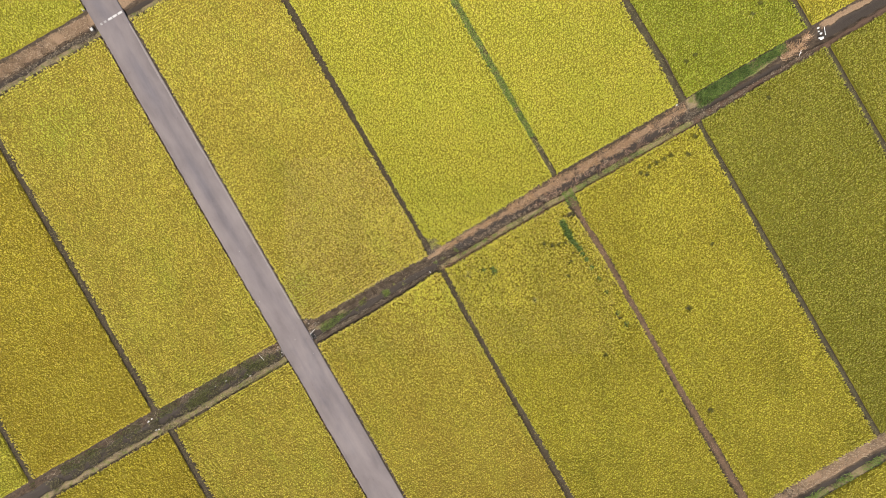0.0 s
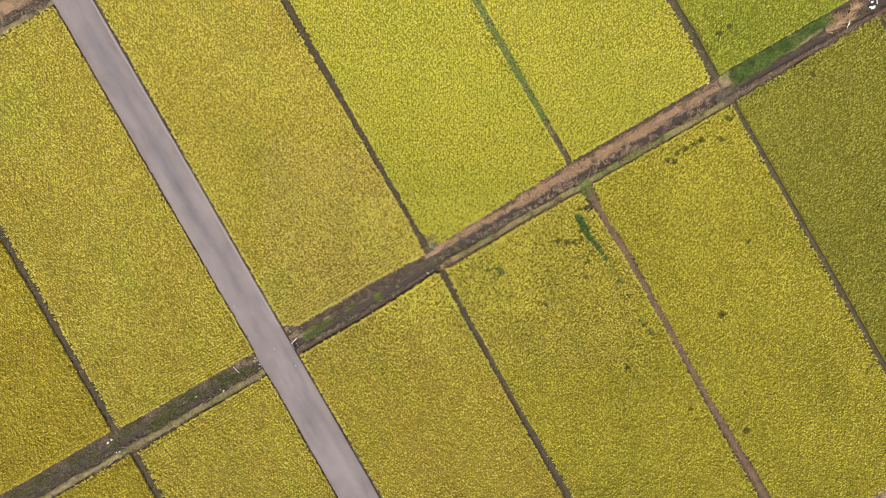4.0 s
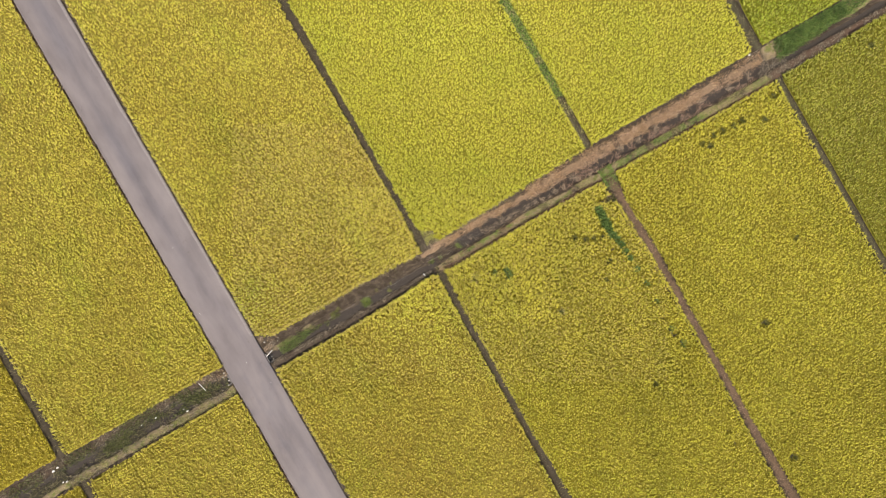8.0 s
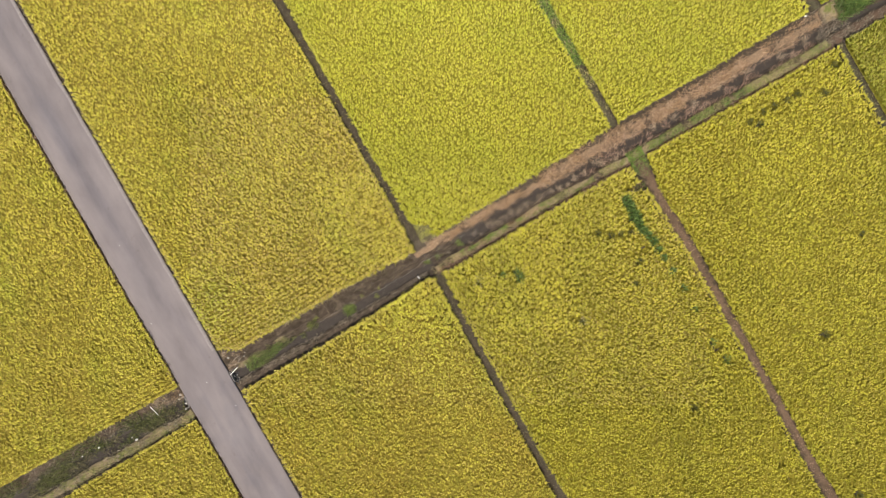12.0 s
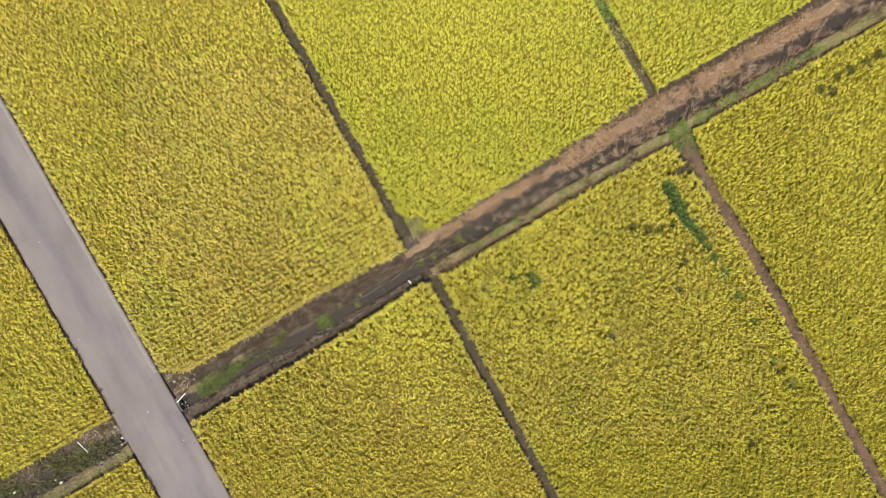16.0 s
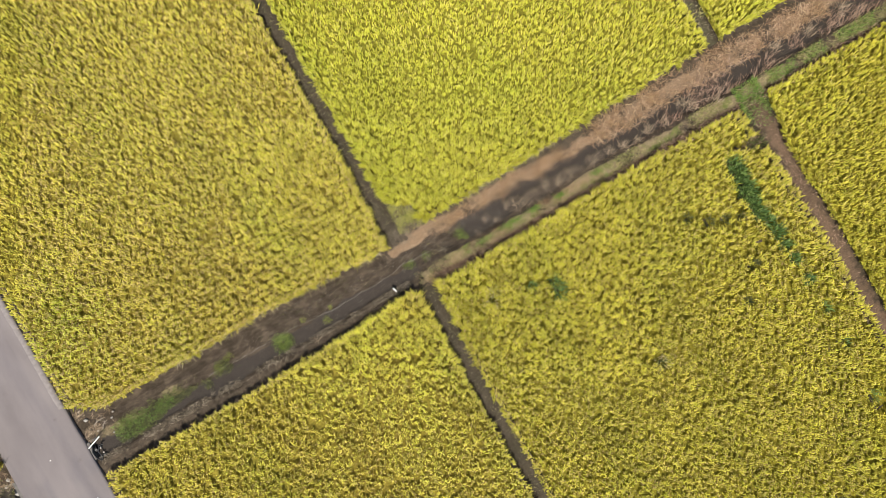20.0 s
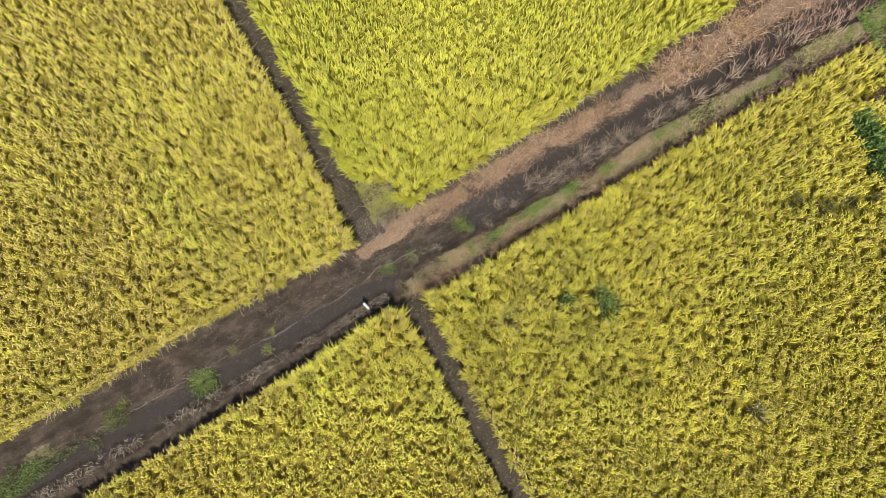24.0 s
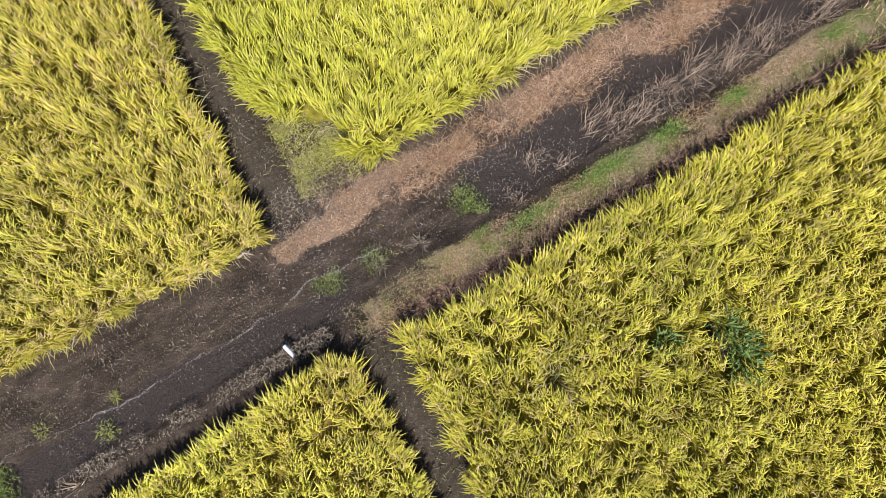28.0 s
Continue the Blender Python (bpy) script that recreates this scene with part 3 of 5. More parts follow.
WEEDY = [(19.0, -3.2, 0.42), (18.95, -3.7, 0.48), (18.9, -4.3, 0.5), (18.85, -4.9, 0.5), (18.85, -5.5, 0.46), (18.9, -6.1, 0.38), (19.1, -6.7, 0.3), (19.2, -7.4, 0.34), (19.2, -8.2, 0.28), (19.3, -9.1, 0.26), (19.45, -10.4, 0.2)]


def thin_here(x, y):
    """How bare the crop is, 0 to 1."""
    bare = np.zeros(len(x))
    for gx, gy, r in GAPS:
        d = np.hypot(x - gx, y - gy) / (r * 0.95) + 0.5 * (vnoise(x, y, 0.35, 99) - 0.5)
        bare = np.maximum(bare, 1 - step(d, 0.7, 1.25))
    for gx, gy, r in WEEDY:
        bare = np.maximum(bare, 1 - step(np.hypot((x - gx) * 1.1, y - gy) / (1.15 * r), 0.8, 1.1))
    return bare


def reach_of(x, y):
    """How far a place lies from the spot below the drone, in two directions: 1 is the edge of the near zone."""
    dx, dy = x - 3.4, y - 0.6
    u, v = dx * math.cos(TURN) + dy * math.sin(TURN), -dx * math.sin(TURN) + dy * math.cos(TURN)
    return np.maximum(np.abs(u) / 16.0, np.abs(v) / 9.5)


def inside(field, x, y, wobble=0.0):
    """1 where a place lies in the field, whose sides may slant and waver."""
    x0, x1, y0, y1, cut = field
    e = wobble * (fractal(x, y, 0.8, 71) - 0.5)
    ok = (x > x0(y) - e) & (x < x1(y) + e) & (y > y0(x) - e) & (y < y1(x) + e)
    if cut:
        px, py, nx, ny = cut
        ok &= (x - px) * nx + (y - py) * ny + e > 0
    return ok


def flat(v):
    return lambda t: np.full(np.shape(t), float(v))


def slant(t0, v0, t1, v1):
    return lambda t: v0 + (v1 - v0) * np.clip((np.asarray(t) - t0) / (t1 - t0), -0.3, 1.3)


def bend(ts, vs):
    return lambda t: np.interp(t, ts, vs)


def hills(field, box, sx, sy, jitter):
    """Places of the planted hills in a box, in rows."""
    x0, x1, y0, y1 = box
    gx, gy = np.meshgrid(np.arange(x0, x1, sx), np.arange(y0, y1, sy))
    gx = gx + (np.arange(gy.shape[0]) % 2)[:, None] * sx * 0.5
    x, y = gx.ravel(), gy.ravel()
    x = x + rng.normal(0, jitter, len(x))
    y = y + rng.normal(0, jitter, len(y))
    return x, y


def rice_leaves(x, y, out, per, length, width, tall, spread, far, compact=1.0):
    """Leaves and drooping ears of each hill: a small fan that leans with the wind, or outwards (out) at the paddy's edge."""
    n, k = len(x) * per, len(x)
    hx, hy = np.repeat(x, per), np.repeat(y, per)
    swirl = 2 * np.pi * fractal(x, y, 1.6, 81) * 1.5
    lx = 0.75 * math.cos(WIND) + 0.14 * np.cos(swirl) + 1.3 * out[0] + rng.normal(0, 0.3, k)
    ly = 0.75 * math.sin(WIND) + 0.14 * np.sin(swirl) + 1.3 * out[1] + rng.normal(0, 0.3, k)
    az = np.repeat(np.arctan2(ly, lx), per) + rng.normal(0, 0.62 if per < 24 else 0.5, n)
    size = np.repeat(0.75 + 0.5 * rng.random(k), per) * (0.75 + 0.4 * rng.random(n))
    even = 1.0 if per < 24 else 0.65
    lift = np.repeat(1 + even * (0.12 * (fractal(x, y, 0.7, 85) - 0.5) + rng.uniform(-0.24, 0.2, k)), per)
    reach = rng.uniform(0.15, 0.8, n) * compact
    rim_pull = np.repeat(np.minimum(np.hypot(*out), 1.0), per)
    rise = rng.uniform(0.55, 0.85, n) * lift * (1 - 0.4 * rim_pull)
    reach = reach * (1 + 0.2 * rim_pull)
    tip = rise + rng.uniform(-0.14, 0.26, n) * (1.0 - reach)
    foot = np.stack([hx + rng.normal(0, spread, n), hy + rng.normal(0, spread, n), np.full(n, tall * 0.32)], 1)
    return (strokes if width < 0.026 else spikes if far else slips)(foot, length * size, width * rng.uniform(0.7, 1.3, n), az, reach, rise, tip, rng.normal(0, 0.2, n))


def hanging_ears(x, y, per, tall):
    """Ripe ears that arch over the leaves and droop with the wind."""
    n = len(x) * per
    foot = np.stack([np.repeat(x, per) + rng.normal(0, 0.06, n), np.repeat(y, per) + rng.normal(0, 0.06, n), tall * rng.uniform(0.58, 0.78, n)], 1)
    az = WIND + rng.normal(0, 0.9, n)
    return slips(foot, rng.uniform(0.13, 0.24, n), rng.uniform(0.012, 0.02, n), az, rng.uniform(0.7, 1.0, n), rng.uniform(0.2, 0.45, n), rng.uniform(-0.15, 0.2, n))


def outward(field, x, y):
    """How strongly, and which way, plants at the rim hang over the edge."""
    w, e, so, no = (np.exp(-np.abs(d) / 0.22) for d in (x - field[0](y), field[1](y) - x, y - field[2](x), field[3](x) - y))
    ox, oy = e - w, no - so
    if field[4]:
        px, py, nx, ny = field[4]
        c = np.exp(-np.abs((x - px) * nx + (y - py) * ny) / 0.25)
        ox, oy = ox - nx * c, oy - ny * c
    pull = np.minimum(1.0, 0.55 / np.maximum(np.hypot(ox, oy), 1e-6))
    return ox * pull, oy * pull


def edge_depth(field, x, y):
    """How far inside its field a place lies."""
    d = np.minimum.reduce([x - field[0](y), field[1](y) - x, y - field[2](x), field[3](x) - y])
    if field[4]:
        px, py, nx, ny = field[4]
        d = np.minimum(d, (x - px) * nx + (y - py) * ny)
    return d


def rim(field, box, gap):
    """A close row of hills just inside each side of a field."""
    x0, x1, y0, y1 = box
    a, b = np.arange(y0, y1, gap), np.arange(x0, x1, gap)
    x = np.concatenate([field[0](a) + 0.13, field[1](a) - 0.13, b, b])
    y = np.concatenate([a, a, field[2](b) + 0.11, field[3](b) - 0.11])
    if field[4]:
        px, py, nx, ny = field[4]
        c = np.arange(-3.0, 3.0, gap)
        x, y = np.concatenate([x, px + 0.09 * nx - ny * c]), np.concatenate([y, py + 0.09 * ny + nx * c])
    return x + rng.normal(0, 0.035, len(x)), y + rng.normal(0, 0.035, len(y))


def depth_in(field, x, y):
    return np.minimum(y - field[2](x), field[3](x) - y)


def paddy(field, box, mats, label, tall=0.8, thin=0.14, rows=0.0, group="rice paddies", ears=0):
    """One paddy: the mass of stems as an uneven sheet with sides, in shaded colours, and the leaves over it."""
    x0, x1, y0, y1 = box
    leaf, stems = mats
    s = 0.42
    xs, ys = np.arange(x0, x1 + s, s), np.arange(y0, y1 + s, s)
    gx, gy = np.meshgrid(xs, ys)
    px, py = gx.ravel(), gy.ravel()
    px2 = px + 0.1 * (vnoise(px, py, 0.5, 91) - 0.5)
    py2 = py + 0.1 * (vnoise(px, py, 0.5, 93) - 0.5)
    ok = inside(field, px2, py2)
    keep_x = np.where(ok, px2, np.clip(px2, field[0](py2), field[1](py2)))
    keep_y = np.where(ok, py2, np.clip(py2, field[2](px2), field[3](px2)))
    shrink = 0.24
    depth = np.minimum.reduce([keep_x - field[0](keep_y), field[1](keep_y) - keep_x, keep_y - field[2](keep_x), field[3](keep_x) - keep_y])
    if field[4]:
        cx, cy, nx, ny = field[4]
        depth = np.minimum(depth, ((keep_x - cx) * nx + (keep_y - cy) * ny))
    edge = step(depth, shrink * 0.4, shrink * 2.4)
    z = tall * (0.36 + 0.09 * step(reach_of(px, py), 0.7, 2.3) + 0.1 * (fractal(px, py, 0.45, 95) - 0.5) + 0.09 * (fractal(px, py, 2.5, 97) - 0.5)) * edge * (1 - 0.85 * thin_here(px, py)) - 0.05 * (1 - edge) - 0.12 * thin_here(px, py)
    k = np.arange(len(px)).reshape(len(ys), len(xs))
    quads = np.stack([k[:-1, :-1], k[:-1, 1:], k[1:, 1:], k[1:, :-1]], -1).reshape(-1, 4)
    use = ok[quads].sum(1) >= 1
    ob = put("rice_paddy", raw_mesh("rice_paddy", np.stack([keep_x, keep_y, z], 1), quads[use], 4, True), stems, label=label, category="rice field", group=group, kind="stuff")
    # leaves: many fine ones below the drone, fewer and broader ones farther out
    sets, ear_sets = [], []
    for low, high, sx, sy, coarse in ((0.0, 2.6, 0.275, 0.24, False), (2.6, 4.1, 0.31, 0.28, False), (4.05, 14.0, 0.5, 0.5, True)):
        x, y = hills(field, (x0, x1, y0, y1), sx, sy, 0.05)
        if rows:
            # close rows along the ditch, hills crowded within a row
            rx, ry = hills(field, (x0, x1, y0 + 0.3, y1), 0.75 * sx, 1.4 * sy, 0.045)
            off, roff = depth_in(field, x, y), depth_in(field, rx, ry)
            deep, rdeep = (3.6 + 4.0 * (fractal(a, a * 0, 4.0, 83) - 0.5) for a in (x, rx))
            x, y = np.concatenate([x[off > deep], rx[roff <= rdeep]]), np.concatenate([y[off > deep], ry[roff <= rdeep]])
        ex, ey = rim(field, (x0, x1, y0, y1), sy)
        x, y = np.concatenate([x, ex]), np.concatenate([y, ey])
        r = reach_of(x, y)
        bare = np.interp(r, (0.6, 1.2, 2.4, 3.6), (0.8, 0.9, 0.8, 0.5)) if not coarse else 0 * r
        on = (r >= low) & (r < high) & inside(field, x, y, 0.1) & (rng.random(len(x)) > thin_here(x, y) * 1.1) & (0.15 * fractal(x, y, 0.5, 87) + 0.85 * rng.random(len(x)) + 0.3 * (1 - step(edge_depth(field, x, y), 0.3, 0.8)) > bare * (0.02 + 1.1 * thin + 0.1 * (vnoise(x, y, 9.0, 89) - 0.5)))
        on &= edge_depth(field, x, y) > 0.12 * step(r, 1.6, 2.4)
        x, y, r = x[on], y[on], r[on]
        far = r > 1.5 + 0.3 * (rng.random(len(x)) - 0.5)
        many = np.interp(r, (0.45, 0.6, 0.8, 1.1, 1.5), (45.0, 29.0, 18.0, 13.0, 10.5)) + far * (np.interp(r, (1.5, 2.0, 2.7, 4.0), (14.0, 12.0, 10.0, 8.0)) - 10.5)
        many = np.floor((3 if coarse else many) + rng.random(len(x))).astype(int)
        for per, single in sorted(set(zip(many.tolist(), far.tolist()))):
            k = (many == per) & (far == single)
            length, width, spread = (0.75, 0.25, 0.15) if coarse else (0.44, 0.62 / per, 0.06) if single else (0.5 if per > 22 else 0.43, (0.84 if per > 22 else 0.61) / per, 0.055)
            ox, oy = outward(field, x[k], y[k])
            hang = 1 - 0.5 * step(r[k], 1.5, 2.5)
            sets.append(rice_leaves(x[k], y[k], (ox * hang, oy * hang), per, length, width, tall, spread, single, 1.0 if coarse else float(np.interp(r[k].mean(), (0.4, 0.9, 1.6), (0.86, 0.76, 0.68)))))
            if ears and low == 0 and r[k].min() < 1.4:
                e = np.flatnonzero(k)[r[k] < 1.4]
                ear_sets.append(hanging_ears(x[e], y[e], ears, tall))
    if ear_sets:
        put("ears", blade_mesh("ears", *ear_sets), EAR, ob, "drooping tan ears of ripe grain", kind="stuff")
    if sets:
        put("leaves", blade_mesh("leaves", *sets), leaf, ob, kind="stuff")
    return ob


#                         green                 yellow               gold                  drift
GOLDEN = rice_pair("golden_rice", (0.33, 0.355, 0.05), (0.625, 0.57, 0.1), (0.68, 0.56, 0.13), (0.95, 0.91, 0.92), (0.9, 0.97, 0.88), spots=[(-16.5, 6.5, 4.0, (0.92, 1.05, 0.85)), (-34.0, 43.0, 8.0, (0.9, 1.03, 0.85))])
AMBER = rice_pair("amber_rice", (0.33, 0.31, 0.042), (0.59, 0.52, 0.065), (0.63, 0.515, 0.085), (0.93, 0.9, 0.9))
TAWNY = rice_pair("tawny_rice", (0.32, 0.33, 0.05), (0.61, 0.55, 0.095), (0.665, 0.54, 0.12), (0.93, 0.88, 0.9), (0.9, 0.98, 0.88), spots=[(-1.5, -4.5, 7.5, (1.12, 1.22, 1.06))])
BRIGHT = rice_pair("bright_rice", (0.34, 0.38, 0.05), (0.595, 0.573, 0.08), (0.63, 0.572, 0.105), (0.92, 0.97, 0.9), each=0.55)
# the spot lightens this crop evenly by about a tenth
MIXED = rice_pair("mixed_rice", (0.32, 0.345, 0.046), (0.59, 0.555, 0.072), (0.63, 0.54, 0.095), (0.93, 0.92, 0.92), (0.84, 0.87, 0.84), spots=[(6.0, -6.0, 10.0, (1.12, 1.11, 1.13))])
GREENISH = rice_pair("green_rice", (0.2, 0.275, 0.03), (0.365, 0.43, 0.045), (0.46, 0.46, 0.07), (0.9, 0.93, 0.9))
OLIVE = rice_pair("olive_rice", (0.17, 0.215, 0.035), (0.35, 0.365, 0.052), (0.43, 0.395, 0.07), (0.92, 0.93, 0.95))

RW, RE = ROAD_W - 0.07, ROAD_E + 0.3
NORTH, SOUTH = 50.2, -49.9
paddy((flat(RE), bend((2.0, 4.0, 7.0, 30.0), (0.7, 0.85, 0.98, 1.02)), bend((-12, -6, -1, 0.5), (2.3, 2.45, 2.2, 2.1)), flat(NORTH), (-16.4, 2.25, 0.5, 0.866)), (RE, 1.2, 1.9, NORTH), GOLDEN, "paddy of ripe golden rice between the road and a bund", thin=0.1, rows=1.0, ears=6)
paddy((flat(1.8), flat(20.88), slant(4, 2.45, 20, 2.95), flat(NORTH), (2.25, 3.95, 0.82, 0.57)), (1.7, 21.0, 2.2, NORTH), BRIGHT, "paddy of bright yellow-green rice leaning at its corner", thin=0.02)
paddy((flat(21.72), bend((3, 5, 9, 15), (40.75, 41.05, 41.25, 41.05)), flat(3.05), flat(NORTH), None), (21.6, 41.1, 2.9, NORTH), BRIGHT, "paddy of bright yellow rice behind a dry straw bank", thin=0.02)
paddy((bend((3, 5, 9, 15), (42.0, 42.2, 42.45, 42.0)), flat(61.05), flat(3.1), flat(NORTH), None), (41.8, 61.1, 3.0, NORTH), GREENISH, "paddy of late rice, still green")
paddy((flat(62.0), flat(80.0), flat(3.1), flat(NORTH), None), (61.9, 80, 3.0, NORTH), MIXED, "paddy of yellowing rice at the far end of the ditch")
paddy((flat(RE), bend((-28, -15, -4, -1), (0.78, 0.92, 1.0, 1.05)), flat(SOUTH), bend((-8, -5, -2.5, 0), (-0.95, -0.95, -0.85, -0.6)), (0.9, -0.78, -0.55, -0.835)), (RE, 1.4, SOUTH, -0.4), TAWNY, "paddy of ripe golden rice with a rounded corner", ears=2)
paddy((bend((-28, -20, -12, -5, -1), (1.6, 1.57, 1.72, 1.9, 2.15)), bend((-40, -31, -20, -10, -4, -2), (21.0, 20.97, 21.27, 21.32, 21.05, 20.65)), flat(SOUTH), bend((2.0, 3.0, 8.0, 12.0), (-0.75, -0.92, -0.88, -0.78)), None), (1.6, 21.5, SOUTH, -0.6), MIXED, "paddy of yellow rice with dark weedy gaps", thin=0.09, ears=3)
paddy((bend((-40, -31, -20, -10, -4, -1), (22.12, 21.88, 22.08, 22.27, 21.92, 22.4)), flat(41.5), flat(SOUTH), flat(-0.7), None), (21.9, 41.6, SOUTH, -0.5), MIXED, "paddy of yellow rice beside the brown bund", thin=0.09)
paddy((flat(42.28), flat(61.9), flat(SOUTH), slant(42, -0.55, 61, -0.2), None), (42.2, 61.9, SOUTH, 0.0), OLIVE, "paddy of dull olive-green rice")
paddy((flat(62.75), flat(80.0), flat(SOUTH), flat(-0.3), None), (62.6, 80, SOUTH, -0.1), OLIVE, "paddy of dull olive-green rice")
paddy((bend((3, 15, 45), (-41.42, -41.47, -41.62)), flat(RW), flat(2.2), flat(NORTH), None), (-41.9, RW, 2.0, NORTH), GOLDEN, "paddy of ripe golden rice west of the road", thin=0.1, rows=0.8)
paddy((flat(-60.82), bend((3, 15, 45), (-42.28, -42.33, -42.48)), flat(2.4), flat(NORTH), None), (-60.9, -42.2, 2.2, NORTH), AMBER, "paddy of deep amber rice")
paddy((flat(-80), flat(-61.7), flat(2.4), flat(NORTH), None), (-80, -61.5, 2.2, NORTH), BRIGHT, "paddy of bright yellow-green rice")
paddy((flat(-40.88), flat(RW), flat(SOUTH), flat(-1.15), None), (-41, RW, SOUTH, -1.0), GOLDEN, "paddy of ripe golden rice south of the weedy ditch", rows=0.8)
paddy((flat(-61.5), flat(-41.75), flat(SOUTH), flat(-1.0), None), (-61.6, -41.6, SOUTH, -0.8), AMBER, "paddy of ripe amber rice")
paddy((flat(-70), flat(RW), flat(54.3), flat(70), None), (-70, RW, 54.1, 70), BRIGHT, "paddy of bright yellow-green rice beyond the upper ditch")
paddy((flat(RE), flat(20), flat(54.3), flat(70), None), (RE, 20, 54.1, 70), GOLDEN, "paddy of ripe golden rice beyond the upper ditch")
paddy((flat(10), flat(62), flat(-70), flat(-53.4), None), (10, 62, -70, -53.2), MIXED, "paddy of yellow rice beyond the lower ditch")

# ---- growth on banks and in the ditch ----
def scatter(x0, x1, y0, y1, per_m2, accept=None):
    n = int((x1 - x0) * (y1 - y0) * per_m2)
    x, y = rng.uniform(x0, x1, n), rng.uniform(y0, y1, n)
    if accept is not None:
        on = rng.random(n) < accept(x, y)
        x, y = x[on], y[on]
    return x, y


def growth(name, places, mat, label, category, length, width, reach, rise, z=0.02, parent=None, lean=None):
    """Loose blades over a stretch of ground."""
    x, y = places
    n = len(x)
    az = rng.uniform(0, 2 * np.pi, n) if lean is None else lean + rng.normal(0, 0.7, n)
    r = rng.uniform(*reach, n)
    up = rng.uniform(*rise, n)
    v = strokes(np.stack([x, y, np.full(n, z)], 1), length * rng.uniform(0.6, 1.4, n), width * rng.uniform(0.7, 1.4, n), az, r, up, up * rng.uniform(0.7, 1.5, n), rng.normal(0, 0.6, n))
    return put(name, blade_mesh(name, v), mat, parent, label, category, kind="stuff")


def patchy(cell, seed, low=0.35, high=0.65):
    return lambda x, y: step(fractal(x, y, cell, seed), low, high)


growth("straw_mat", scatter(2.0, 13.0, 1.2, 2.6, 2600, lambda x, y: band(y + ditch_wobble(x, y), 1.5, 2.15, 0.25) * (0.15 + 0.85 * step(fractal(x, y, 0.8, 101), 0.3, 0.6))), STRAW, "matted pinkish dry straw along the ditch bank", "dry grass", 0.15, 0.007, (0.5, 1.0), (0.06, 0.5), 0.05)
growth("straw_mat", scatter(13.0, 41.5, 1.2, 2.9, 480, lambda x, y: band(y + ditch_wobble(x, y), 1.4, 2.6, 0.25) * (0.15 + 0.85 * step(fractal(x, y, 1.0, 103), 0.3, 0.58))), STRAW, "matted pale orange-grey dry grass along the ditch bank", "dry grass", 0.32, 0.017, (0.5, 1.0), (0.1, 0.5), 0.06)
growth("reed_bed", scatter(14.0, 41.5, 0.25, 1.7, 130, lambda x, y: step(x, 14, 19) * step(fractal(x, y, 0.9, 104) + 0.4 * np.abs(y - 1.05) - 0.1 + 0.3 * band(x, 18.8, 21.2, 0.4), 0.55, 0.72)), RUSTY, "brown tangle of dead reeds filling the ditch", "reeds", 0.42, 0.02, (0.3, 1.0), (0.2, 0.7), -0.1, lean=WIND)
growth("reed_bed", scatter(5.3, 14.0, 0.1, 1.05, 420, lambda x, y: step(fractal(x, y, 0.9, 110) + 0.02 * (x - 9) - 0.4 * np.abs(y - 0.5), 0.3, 0.52)), REED, "thin grey tangle of dead reeds in the ditch", "reeds", 0.24, 0.005, (0.4, 1.0), (0.1, 0.6), -0.05)
growth("bank_grass", scatter(3.2, 13.0, 2.1, 2.75, 900, patchy(0.7, 102, 0.3, 0.6)), GREYGRASS, "faded grey-green grass below the paddy edge", "dry grass", 0.1, 0.006, (0.4, 1.0), (0.2, 0.7), 0.04)
growth("straw_mat", scatter(0.7, 2.6, 1.6, 2.1, 900, patchy(0.5, 100, 0.3, 0.55)), STRAW, "pale straw trodden flat at the bund's foot", "dry grass", 0.12, 0.006, (0.7, 1.0), (0.02, 0.12), 0.02)
growth("verge_grass", scatter(1.3, 13.0, -0.75, 0.3, 3000, lambda x, y: band(y + ditch_wobble(x, y), -0.45, 0.2, 0.1) * (0.25 + 0.75 * step(fractal(x, y, 0.8, 105), 0.35, 0.6))), GRASS, "short green grass on the ditch verge", "grass", 0.055, 0.0055, (0.4, 1.0), (0.2, 0.7), 0.07)
growth("verge_grass", scatter(1.4, 13.0, -0.7, 0.25, 2300, patchy(0.6, 106, 0.42, 0.6)), STRAW, "faded straw among the verge grass", "dry grass", 0.07, 0.005, (0.5, 1.0), (0.1, 0.5), 0.06)
growth("verge_grass", scatter(2.2, 13.0, -0.4, 0.25, 3000, patchy(0.9, 108, 0.52, 0.62)), LUSH, "fresh green grass patches on the ditch verge", "grass", 0.06, 0.0065, (0.4, 1.0), (0.3, 0.8), 0.07)
def patch(x, y, rx, ry, count):
    return rng.normal(x, rx, count), rng.normal(y, ry, count)


for x, y, rx, n in ((10.15, 0.03, 0.2, 420), (8.67, 0.06, 0.22, 520), (7.33, 0.05, 0.42, 800), (12.54, 0.12, 0.2, 380), (5.5, -0.05, 0.35, 500)):
    growth("verge_grass", patch(x, y, rx, 0.09, n), LUSH, "bright green grass patch on the ditch verge", "grass", 0.085, 0.009, (0.4, 1.0), (0.3, 0.8), 0.09)
for x, y, rx, n in ((9.3, 0.0, 0.3, 420), (11.3, 0.05, 0.5, 600), (6.3, -0.3, 0.5, 600), (3.6, -0.1, 0.5, 500), (2.1, -0.35, 0.3, 500), (2.6, -0.6, 0.4, 500)):
    growth("verge_grass", patch(x, y, rx, 0.12, n), STRAW, "faded brown straw patch on the ditch verge", "dry grass", 0.09, 0.007, (0.5, 1.0), (0.1, 0.5), 0.09)
growth("verge_grass", scatter(13.0, 41.0, -0.5, 0.3, 600, patchy(1.6, 107, 0.35, 0.6)), GRASS, "short green grass on the ditch verge", "grass", 0.12, 0.014, (0.4, 1.0), (0.3, 0.8), 0.07)
